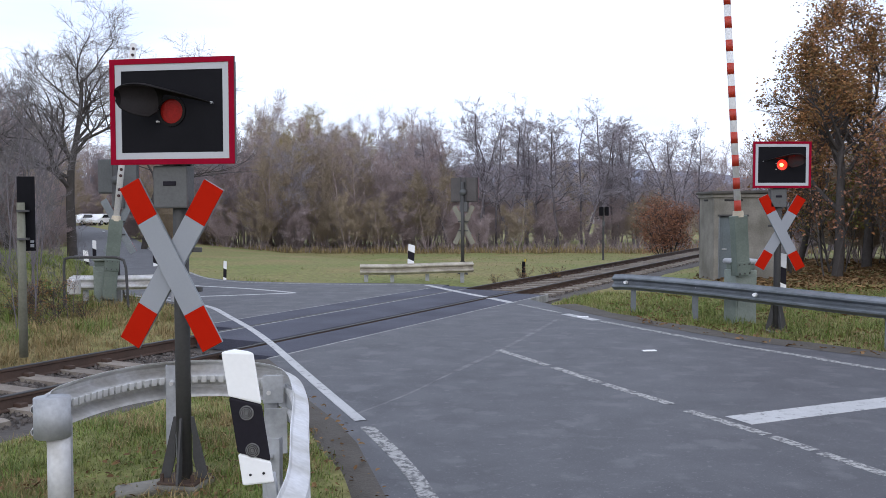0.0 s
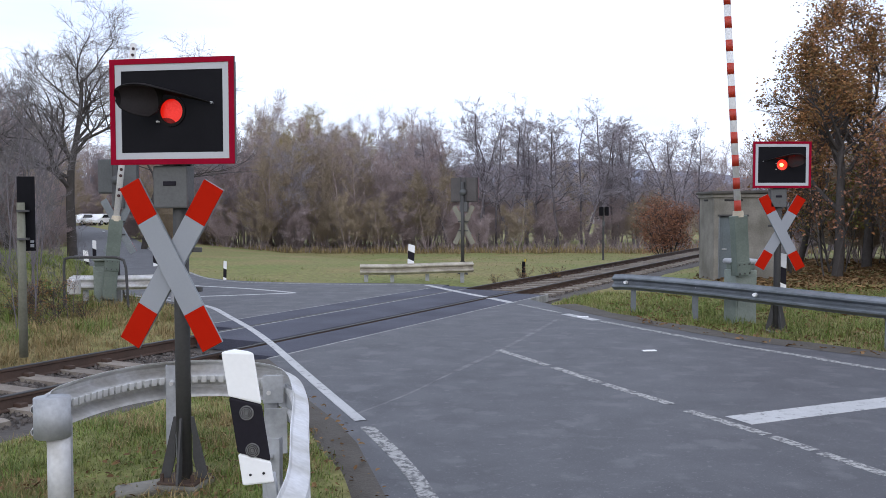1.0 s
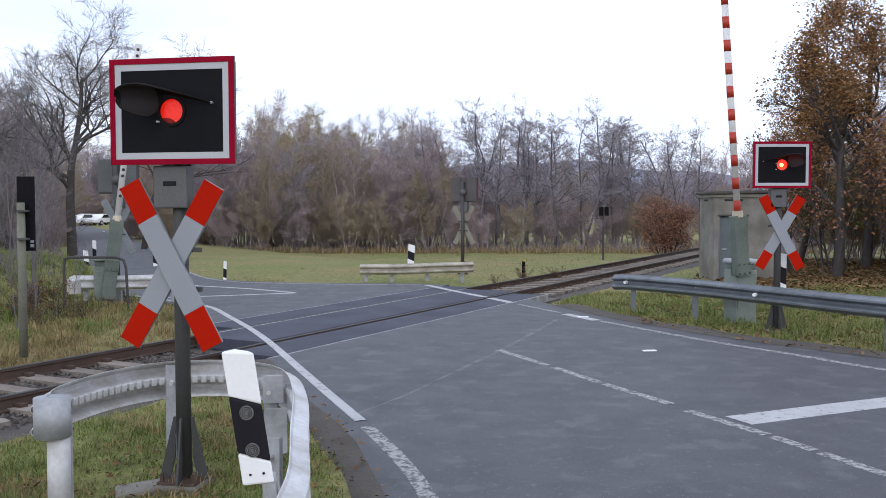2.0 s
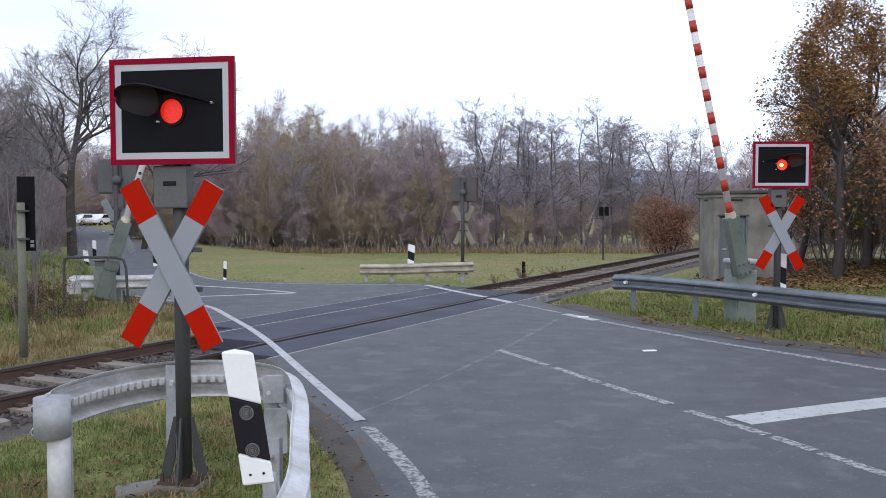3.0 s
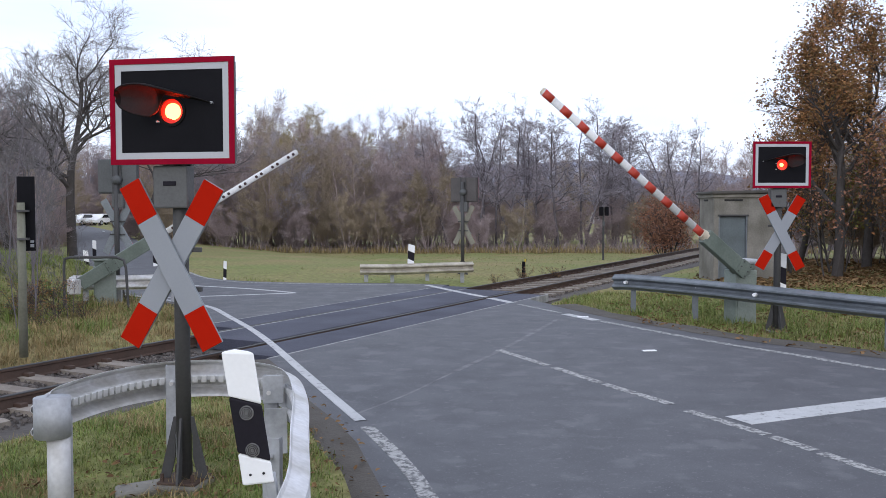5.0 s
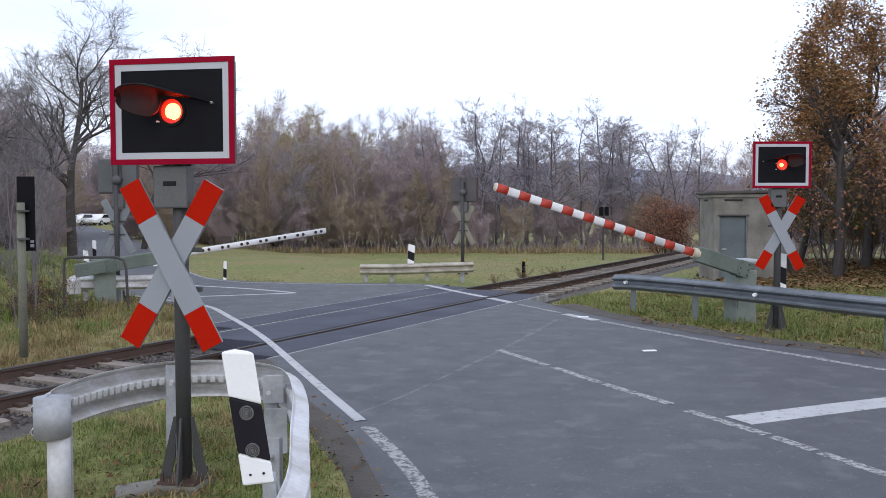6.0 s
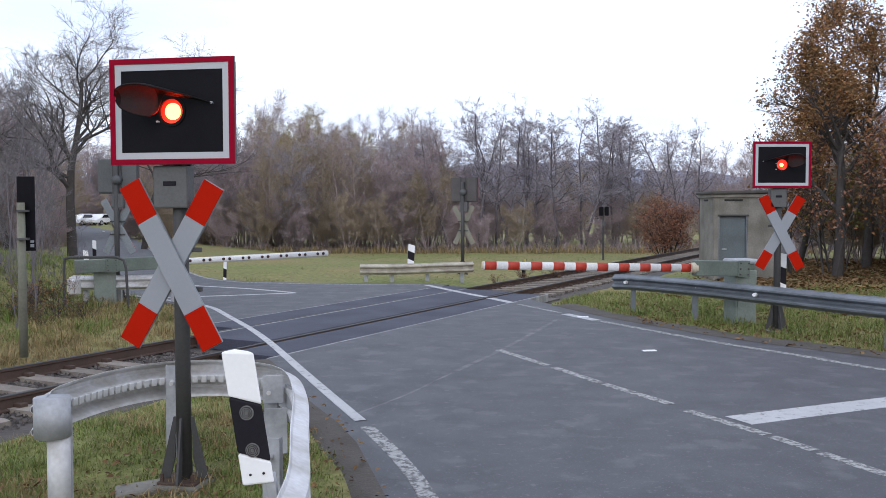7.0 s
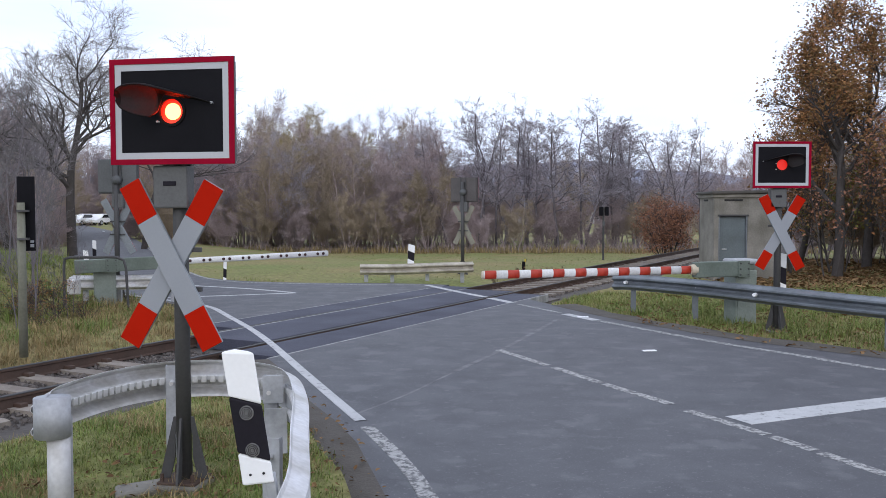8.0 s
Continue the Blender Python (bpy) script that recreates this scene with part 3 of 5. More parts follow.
def hood(side, lining=False):
    """A long scoop that starts as a point on one side of the lens and widens towards the other, open to the front."""
    bm = bmesh.new()
    rows, n, m = [], 26, 22
    for k in range(n + 1):
        s = k / n
        r = 0.122 * min(1.0, (s / 0.72) ** 0.8) * (1.0 if s < 0.74 else math.sqrt(max(0.03, 1 - ((s - 0.74) / 0.262) ** 2)))
        c = Vector((side * (-0.335 + 0.608 * s), -0.15 - r * 0.97 - 0.9 * max(0.0, s - 0.66) ** 1.1, 0.042 + 0.02 * s))
        row = []
        for rad in ((r - 0.0085, r - 0.0105) if lining else (r, r - min(0.006, r * 0.4))):
            for i in range(m + 1):
                a = math.radians(28 - (80 + 105 * smooth01(0.63, 0.73, s)) * i / m)
                row.append(bm.verts.new(c + Vector((0, -math.sin(a) * rad, math.cos(a) * rad))))
        if not lining or 0.66 < s < 0.97:
            rows.append(row)
    for a, b in zip(rows, rows[1:]):
        for i in range(m):
            bm.faces.new((a[i], a[i + 1], b[i + 1], b[i]))
            bm.faces.new((a[m + 1 + i], b[m + 1 + i], b[m + 2 + i], a[m + 2 + i]))
        for i in (0, m):
            bm.faces.new((a[i], b[i], b[m + 1 + i], a[m + 1 + i]))
    for v in [v for v in bm.verts if not v.link_faces]:
        bm.verts.remove(v)
    bmesh.ops.recalc_face_normals(bm, faces=bm.faces[:])
    return bm


def crossing_signal(m, label, side, lean=0.0, core=0.066, shift=0.0, back_mat=None, arm_mat=None, px=0.0):
    """Post with a lamp panel and a St Andrew's cross; its front looks along -y. Returns the thing and the two added
    discs that dim its lamp.
    """
    back_mat, arm_mat = back_mat or BACK_GREY, arm_mat or ARM_GREY
    t = thing("crossing_signal", m @ pose(0, 0, 0, 0, lean, 0), label, "crossing signal", "crossing signals")
    part("post", rodded((0, 0, 0.02), (0, 0, 3.0), 0.056, seg=20), POST_GREY, t, "dark grey round steel post", True)
    foot = part("foot", boxed(0.34, 0.34, 0.1, 0, 0, -0.03, 0.02), CONCRETE, t, "weathered concrete footing")
    for k in range(4):
        fin = slab([(0.055, 0.5), (0.075, 0.5), (0.185, 0.03), (0.105, 0.03), (0.066, 0.2), (0.066, 0.36), (0.055, 0.42)], -0.008, 0.008)
        part("foot_fin", moved(fin, pose(0, 0, 0, 0, 0, 8 + 90 * k)), POST_GREY, foot, "dark steel fin")
    part("foot_plate", boxed(0.3, 0.3, 0.02, 0, 0, 0.03, 0.005), RAIL, foot, "rusty base plate")
    for x, y in ((-0.12, -0.12), (0.12, -0.12), (-0.12, 0.12), (0.12, 0.12)):
        part("foot_bolt", rodded((x, y, 0.03), (x, y, 0.1), 0.014, seg=6), RAIL, foot)
    w, h, z = 0.955, 0.762, LAMP_Z
    face = part("panel", moved(pierced_plate(w - 0.165, h - 0.165, LENS_R + 0.004, -0.142, -0.134), pose(px, 0, z)), PANEL_BLACK, t, "black lamp panel")
    part("white_border", moved(border(w - 0.074, h - 0.074, 0.049, -0.146, -0.134), pose(px, 0, z)), SIGN_BORDER, face, "bright white border strip")
    part("red_border", moved(border(w, h, 0.039, -0.152, -0.1405), pose(px, 0, z)), FRAME_RED, face, "crimson border frame")
    part("rim_back", moved(border(w + 0.002, h + 0.002, 0.04, -0.14, -0.125), pose(px, 0, z)), back_mat, face, "grey back of the rim")
    part("panel_back", boxed(w - 0.05, 0.012, h - 0.05, px, -0.053, z, 0.003), back_mat, face, "grey sheet metal back")
    part("panel_case", moved(border(w - 0.05, h - 0.05, 0.03, -0.1245, -0.06), pose(px, 0, z)), back_mat, face, "grey case edge")
    for x in (-0.085, 0.085):
        part("back_rail", boxed(0.04, 0.03, h + 0.02, x, -0.031, z, 0.005), POST_GREY, face, "dark steel rail")
    lamp = part("lamp_housing", moved(rod(bmesh.new(), (0, -0.06, 0), (0, 0.09, 0), 0.115, 0.09, 20), pose(-0.02, 0, z - 0.08)), BACK_GREY, t, "round grey lamp housing", True)
    lx, lz = px, z
    part("lens_ring", moved(ring(LENS_R, LENS_R + 0.02, -0.154, -0.142), pose(lx, 0, lz)), HOOD_BLACK, lamp, "black lens ring")
    glow = part("glowing_reflector", moved(disc(LENS_R + 0.006, -0.1215, -0.117), pose(lx, 0, lz)), BULB_RIM, lamp, "glowing red lamp reflector")
    part("bulb", moved(disc(core, -0.1255, -0.122, 24), pose(lx, 0, lz)), BULB, lamp, "bright glowing lamp core")
    part("hood", moved(hood(side), pose(lx, 0, lz)), HOOD_BLACK, lamp, "long black slanting lamp hood", True)
    # Added layer, paler than the black hood, so that the lamp's glow shows.
    part("hood_lining", moved(hood(side, True), pose(lx, 0, lz)), HOOD_INNER, lamp, "dark hood lining added to catch the lamp's glow", True)
    part("hood_screw", rodded((lx - side * 0.31, -0.165, lz + 0.055), (lx - side * 0.31, -0.14, lz + 0.055), 0.009, seg=8), GALV, lamp)
    for dx, dz in ((-0.1, 0.02), (-0.1, -0.075)):
        part("lens_screw", rodded((lx + dx, -0.172, lz + dz), (lx + dx, -0.14, lz + dz), 0.008, seg=8), GALV_PALE, lamp)
    # Two added discs imitate the lamp half faded and unlit; the lamp itself stays on.
    ember = part("half_glow_disc", moved(disc(LENS_R + 0.012, -0.1265, -0.126), pose(PIVOT, 0, 0)), EMBER, t, "added glowing red disc standing for the half-faded lamp")
    ember.location = (lx - PIVOT, 0, lz)
    shutter = part("unlit_lens_disc", moved(disc(LENS_R + 0.012, -0.132, -0.1275), pose(PIVOT, 0, 0)), LENS_OFF, t, "added dull red disc standing for the unlit lamp")
    shutter.location = (lx - PIVOT, 0, lz)
    control = part("control_box", boxed(0.265, 0.13, 0.31, -0.03, -0.04, 2.21, 0.012), BOX_GREY, t, "grey steel control box")
    part("box_handle", boxed(0.1, 0.012, 0.034, -0.03, -0.107, 2.235, 0.004), POST_BLACK, control, "black slot handle")
    for sgn in (1, -1):
        ang = 59.7 if sgn == 1 else -62.0
        c, hw, hl, red = 0.084, 0.084, 0.675, 0.30
        back = -0.10 if sgn == -1 else -0.066
        mm = pose(shift - 0.006 * (sgn + 1), back, 1.64) @ pose(0, 0, 0, 0, -ang, 0)
        arm = part("cross_arm", moved(boxed(2 * (hl - red), 0.01, 2 * hw, 0, 0, 0, 0.002), mm), SIGN_WHITE, t, "grey-white reflective cross arm")
        for e in (1, -1):
            part("red_end", moved(boxed(red - 0.001, 0.01, 2 * hw, e * (hl - red / 2), 0, 0, 0.002), mm), SIGN_RED, arm, "red reflective arm end")
        part("arm_back", moved(boxed(2 * hl + 0.004, 0.018, 2 * hw + 0.004, 0, 0.0145, 0, 0.003), mm), arm_mat, arm, "grey metal back")
    for zz in (1.46, 1.75):
        part("cross_clamp", boxed(0.36, 0.03, 0.035, 0, -0.04, zz, 0.006), POST_GREY, t, "dark steel clamp")
    return t, (shutter, ember)


near_signal, near_shutters = crossing_signal(pose(-1.935, 6.69, -0.02, 0, 0, -10), "crossing signal with lit lamp beside curved guardrail", -1, -0.15, 0.06, -0.035, None, None, 0.014)
right_signal, right_shutters = crossing_signal(pose(5.56, 15.02, 0.0, 0, 0, 0), "crossing signal with red lamp before russet oaks", 1, 0.0, 0.03, 0.03)
left_signal, left_shutters = crossing_signal(pose(-7.25, 20.1, 0.0, 0, 0, 172), "grey back of a crossing signal by the barrier", -1, 0.0, 0.066, 0.0, None, ARM_GREY)
far_signal, far_shutters = crossing_signal(pose(0.62, 28.5, -0.12, 0, 0, 151), "grey back of a crossing signal before the meadow", -1, 0.0, 0.066, 0.0, BACK_BROWN, ARM_CREAM)


# ---------------------------------------------------------------- barriers
def barrier(m, label, pivot_z, length, back, striped, depth):
    """Barrier with its boom along +x; the pedestal stands on the +y side of the boom by depth."""
    t = thing("crossing_barrier", m, label, "barrier", "crossing barriers")
    ped = part("pedestal", boxed(0.44, 0.36, pivot_z + 0.02, -0.13, depth, (pivot_z + 0.02) / 2 - 0.05, 0.015), GREEN_PALE, t, "pale green-grey steel cabinet")
    # Sky reflected on the striped barrier's cap is put in as paler steel colour.
    part("cabinet_cap", boxed(0.5, 0.42, 0.09, -0.13, depth, pivot_z + 0.12, 0.035), GALV if striped else GREEN_PALE, ped, "rounded pale cap")
    part("cabinet_neck", boxed(0.4, 0.3, 0.12, -0.13, depth, pivot_z + 0.03, 0.01), GREEN_GREY, ped)
    part("cabinet_door", boxed(0.36, 0.01, pivot_z - 0.2, -0.13, depth - 0.186 * (1 if depth > 0 else -1), pivot_z / 2 - 0.03, 0.004), GREEN_PALE, ped, "flat cabinet door")
    blade = Matrix.Diagonal((1, 0.52, 1.04 if striped else 0.98, 1))     # the boom is a slim oval, taller than deep
    boom = part("boom", moved(rodded((0.93, 0, 0), (length - 0.02, 0, 0), 0.065, 0.065, 24), blade), BOOM_WHITE, t, "long white oval boom", True)
    boom.location = (0, 0, pivot_z)
    part("boom_tip", moved(rodded((length - 0.03, 0, 0), (length, 0, 0), 0.069, 0.05, 24), blade), BOOM_CREAM if striped else BOOM_WHITE, boom, "rounded boom end")
    case = part("boom_case", boxed(0.95 + back, 0.17, 0.27, (0.95 - back) / 2, 0, 0, 0.015), GREEN_GREY, boom, "green-grey boom housing")
    part("boom_socket", rodded((0.92, 0, 0), (1.03, 0, 0), 0.1, 0.09, 20), BOOM_CREAM, boom, "cream boom socket")
    for sy in (-1, 1):
        part("end_plate", boxed(0.24, 0.014, 0.29, 0.0, sy * 0.095, 0, 0.01), GREEN_GREY, case, "bolted end plate")
        for bx in (-0.08, 0.08):
            for bz in (-0.1, 0.0, 0.1):
                part("bolt", moved(rod(bmesh.new(), (0, 0, 0), (0, sy * 0.02, 0), 0.013, seg=6), pose(bx, sy * 0.1, bz)), POST_GREY, case)
    if striped:
        for k in range(10):
            x1 = length - 0.05 - k * 0.403
            part("red_band", moved(rodded((x1 - 0.2, 0, 0), (x1, 0, 0), 0.0672, 0.0672, 24), blade), BOOM_RED, boom, "red reflective band", True)
    else:
        for k in range(8):
            for dx in (0.0, 0.13):
                x1 = length - 0.12 - dx - k * 0.42
                part("reflector_dot", rodded((x1, -0.028, 0), (x1, -0.038, 0), 0.033, seg=12), DOT, boom, "dark red round reflector")
    return t, boom


right_barrier, right_boom = barrier(pose(5.315, 16.1, 0, 0, 0, 196.69), "half barrier with red and white boom by hut", 0.966, 4.895, 0.12, True, -0.2)
left_barrier, left_boom = barrier(pose(-6.9, 18.8, 0, 0, 0, 22.6), "half barrier with white dotted boom beyond the tracks", 0.86, 4.64, 0.72, False, 0.27)


# ---------------------------------------------------------------- guardrails and posts
BEAM = [(0.0, 0.0), (0.008, 0.018), (0.066, 0.05), (0.08, 0.062), (0.082, 0.088), (0.07, 0.102), (0.014, 0.128), (0.006, 0.138), (0.006, 0.172), (0.014, 0.182), (0.07, 0.208), (0.082, 0.222), (0.08, 0.248), (0.066, 0.26), (0.008, 0.292), (0.0, 0.31)]


def guardrail(path, top, face, mat, label, posts, post_mat, ends=True):
    """Steel beam along a path on the ground; face 1 bulges it to the left of the way, -1 to the right."""
    start = Vector((path[0][0], path[0][1], 0))
    t = thing("guardrail", Matrix.Translation(start), label, "guardrail", "guardrails")
    line = [p - start for p in spline([(x, y, top - 0.31 + dz) for x, y, dz in path], 0.12)]
    prof = [(face * u * 1.25, v) for u, v in BEAM] + [(face * (u * 1.25 - 0.006), v) for u, v in reversed(BEAM)]
    part("beam", sweep(bmesh.new(), prof, line, closed=True), mat, t, "corrugated steel beam")
    for x, y, h in posts:
        p = part("post", slab([(-0.05, -0.1), (-0.05, h), (0.05, h), (0.05, -0.1)], -0.004, 0.004), post_mat, t, "steel profile post")
        for e in (-1, 1):
            part("post_flange", boxed(0.006, 0.055, h + 0.1, e * 0.05, 0.024, h / 2 - 0.05, 0.001), post_mat, p)
        p.location = Vector((x, y, 0)) - start
        p.rotation_euler = (0, 0, random.Random(int(x * 90)).uniform(-0.3, 0.3))
        b = part("beam_bolt", rodded((0, -0.09, top - 0.155), (0, 0.03, top - 0.155), 0.018, seg=8), GALV_PALE, p, "bolt head")
    return t


near_rail = guardrail([(-2.69, 6.08, 0.0), (-2.78, 6.5, 0.0), (-2.62, 7.15, 0), (-2.28, 7.56, 0), (-1.75, 7.6, 0), (-1.32, 7.25, 0), (-1.07, 6.4, 0), (-0.89, 5.25, 0), (-0.765, 4.45, 0), (-0.735, 4.0, 0), (-0.72, 3.4, 0), (-0.8, 2.0, 0), (-1.1, 0.6, 0)],
                      0.75, 1, GALV_PALE, "curved pale galvanised guardrail round the signal post", [(-2.62, 6.15, 0.6), (-2.25, 7.46, 0.73), (-1.36, 7.08, 0.72), (-1.0, 5.2, 0.7), (-0.95, 3.0, 0.7)], GALV)
wrap = part("end_cap", rodded((-2.66, 6.1, 0.48), (-2.66, 6.1, 0.75), 0.12, 0.12, 28), GALV, near_rail, "rounded steel end cap", True)
wrap.location = -Vector((-2.69, 6.08, 0))
part("end_post", rodded((-2.62, 6.1, -0.1), (-2.62, 6.1, 0.5), 0.075, 0.075, 16), GALV_PALE, near_rail, "pale round end post", True).location = -Vector((-2.69, 6.08, 0))
splice = part("splice_plate", boxed(0.2, 0.02, 0.29, -1.2, 7.03, 0.5, 0.004, rz=-65), GALV, near_rail, "overlapping splice plate")
splice.location = -Vector((-2.69, 6.08, 0))

for bx, by, bz, bw, bh in ((-1.3, 6.98, 0.3, 0.17, 0.36), (-1.33, 7.02, 0.62, 0.16, 0.22)):
    plate = part("bracket_plate", boxed(bw, 0.014, bh, bx, by, bz, 0.004, rz=14), GALV, near_rail, "flat galvanised bracket plate")
    plate.location = -Vector((-2.69, 6.08, 0))
ribs = spline([(-2.74, 6.62, 0.6), (-2.56, 7.12, 0.6), (-2.25, 7.49, 0.6), (-1.76, 7.53, 0.6), (-1.34, 7.2, 0.6)], 0.062)
for p, q in zip(ribs, ribs[1:]):
    d = q - p
    rib = part("stiffening_rib", boxed(0.046, 0.02, 0.06, 0, 0, 0, 0.006), GALV_PALE, near_rail)
    rib.matrix_basis = Matrix.Translation(-Vector((-2.69, 6.08, 0))) @ Matrix.Translation((p + q) / 2) @ pose(0, 0, 0, 0, 0, math.degrees(math.atan2(d.y, d.x)))
long_rail = guardrail([(3.42, 18.05, -0.02), (3.72, 17.78, 0), (4.65, 16.5, 0), (5.5, 14.95, 0), (6.35, 13.0, 0.02), (7.5, 11.5, 0.03), (10, 9.2, 0.03), (15, 5.6, 0)], 0.74, -1, GALV_DARK,
          "long weathered grey guardrail along the verge", [(3.77, 17.85, 0.7), (4.65, 16.6, 0.7), (5.62, 15.05, 0.7), (6.5, 13.1, 0.7), (7.65, 11.6, 0.7), (10.1, 9.4, 0.7)], GALV_DARK)
for x, y in ((5.27, 15.2), (3.62, 17.78), (6.9, 12.1)):
    stud = part("reflector", rodded((x, y, 0.585), (x - 0.05, y - 0.06, 0.585), 0.035, 0.03, 14), POST_WHITE, long_rail, "small round white reflector")
    stud.location = -Vector((3.42, 18.05, 0))
guardrail([(-2.35, 25.55, -0.03), (-1.3, 25.6, -0.03), (-0.2, 25.7, 0.0), (0.86, 25.9, 0.02)], 0.5, -1, RAIL_LICHEN, "short weathered pale guardrail at the meadow edge",
          [(-2.2, 25.75, 0.42), (-1.45, 25.8, 0.42), (-0.45, 25.9, 0.45), (0.55, 26.05, 0.45)], GALV)
guardrail([(-7.85, 19.15, 0), (-7.6, 19.0, 0), (-6.5, 19.1, 0), (-5.6, 19.75, 0)], 0.63, -1, GALV_PALE, "short white guardrail beside the barrier cabinet",
          [(-7.6, 19.15, 0.6), (-6.9, 19.2, 0.6), (-5.9, 19.7, 0.6)], GALV)


def delineator(m, width, height, label, reflectors=0):
    """Road marker post: white, with a slanting black band and a slanted head."""
    t = thing("delineator_post", m, label, "delineator", "delineator posts")
    w, d = width / 2, width * 0.42
    b0, b1 = height * 0.2, height * 0.62
    sl = width * 0.35

    def wedge(z0l, z0r, z1l, z1r, grow=0.0, cap=False):
        bm = bmesh.new()
        top = [(-w - grow, -grow, z1l), (w + grow, -grow, z1r), (w * 0.45, d + grow, z1r), (-w * 0.45, d + grow, z1l)]
        bot = [(-w - grow, -grow, z0l), (w + grow, -grow, z0r), (w * 0.45, d + grow, z0r), (-w * 0.45, d + grow, z0l)]
        a, b = [bm.verts.new(v) for v in bot], [bm.verts.new(v) for v in top]
        bm.faces.new(a[::-1])
        bm.faces.new(b)
        for i in range(4):
            bm.faces.new((a[i], a[(i + 1) % 4], b[(i + 1) % 4], b[i]))
        bmesh.ops.recalc_face_normals(bm, faces=bm.faces[:])
        bmesh.ops.bevel(bm, geom=bm.edges[:], offset=width * 0.06, segments=2, profile=0.5, affect="EDGES", clamp_overlap=True)
        return bm
    part("head", wedge(b1 + sl * 0.5, b1 - sl * 0.5, height, height - sl * 0.45), POST_WHITE, t, "white post head")
    part("black_band", wedge(b0 + sl * 0.5, b0 - sl * 0.5, b1 + sl * 0.5, b1 - sl * 0.5), POST_BLACK, t, "slanting black band")
    part("foot", wedge(0, 0, b0 + sl * 0.5, b0 - sl * 0.5), POST_WHITE, t, "white post foot")
    for k in range(reflectors):
        z = b0 + (b1 - b0) * (0.13 + 0.66 * k)
        r = part("reflector", moved(disc(width * 0.21, -0.006, 0.0, 24), pose(0, 0, z)), REFLECTOR, t, "round grey reflector")
        for rr in (0.06, 0.11, 0.16):
            part("reflector_ring", moved(ring(width * rr, width * (rr + 0.02), -0.008, -0.005, 24), pose(0, 0, z)), POST_BLACK, r)
    return t


d = delineator(pose(-0.868, 4.2, 0.735, 0, -9.0, -8), 0.162, 0.645, "leaning black and white delineator on the guardrail", 2)
part("bracket", boxed(0.05, 0.03, 0.16, 0.05, 0.035, -0.04, 0.004), GALV, d, "steel bracket")
for x in (-0.03, 0.035):
    part("rivet", rodded((x, -0.006, 0.05), (x, 0.01, 0.05), 0.006, seg=8), POST_BLACK, d)
d = delineator(pose(5.68, 15.12, 0.66, 0, 0, 5), 0.165, 0.64, "black and white delineator behind the grey guardrail")
part("bracket", boxed(0.06, 0.03, 0.3, 0, 0.04, -0.1, 0.004), GALV_DARK, d, "steel bracket")
d = delineator(pose(-0.92, 25.75, 0.46, 0, 3, 0), 0.2, 0.56, "black and white delineator on short guardrail")
part("bracket", boxed(0.05, 0.03, 0.3, 0, 0.04, -0.1, 0.004), GALV, d, "steel bracket")
delineator(pose(-6.23, 25.74, -0.05, 0, 2, 0), 0.1, 0.6, "slim delineator post at the meadow edge")
delineator(pose(-10.2, 32.0, -0.1, 0, 0, 0), 0.16, 1.0, "delineator post beside the far road")
delineator(pose(-13.7, 35.5, -0.1, 0, 0, 0), 0.16, 0.9, "delineator post beside the far road")
delineator(pose(-10.6, 27.0, -0.1, 0, -6, 0), 0.16, 0.9, "leaning delineator post behind the barrier")
delineator(pose(-30.4, 81.0, -0.9, 0, 0, 0), 0.22, 0.95, "delineator post far up the road")


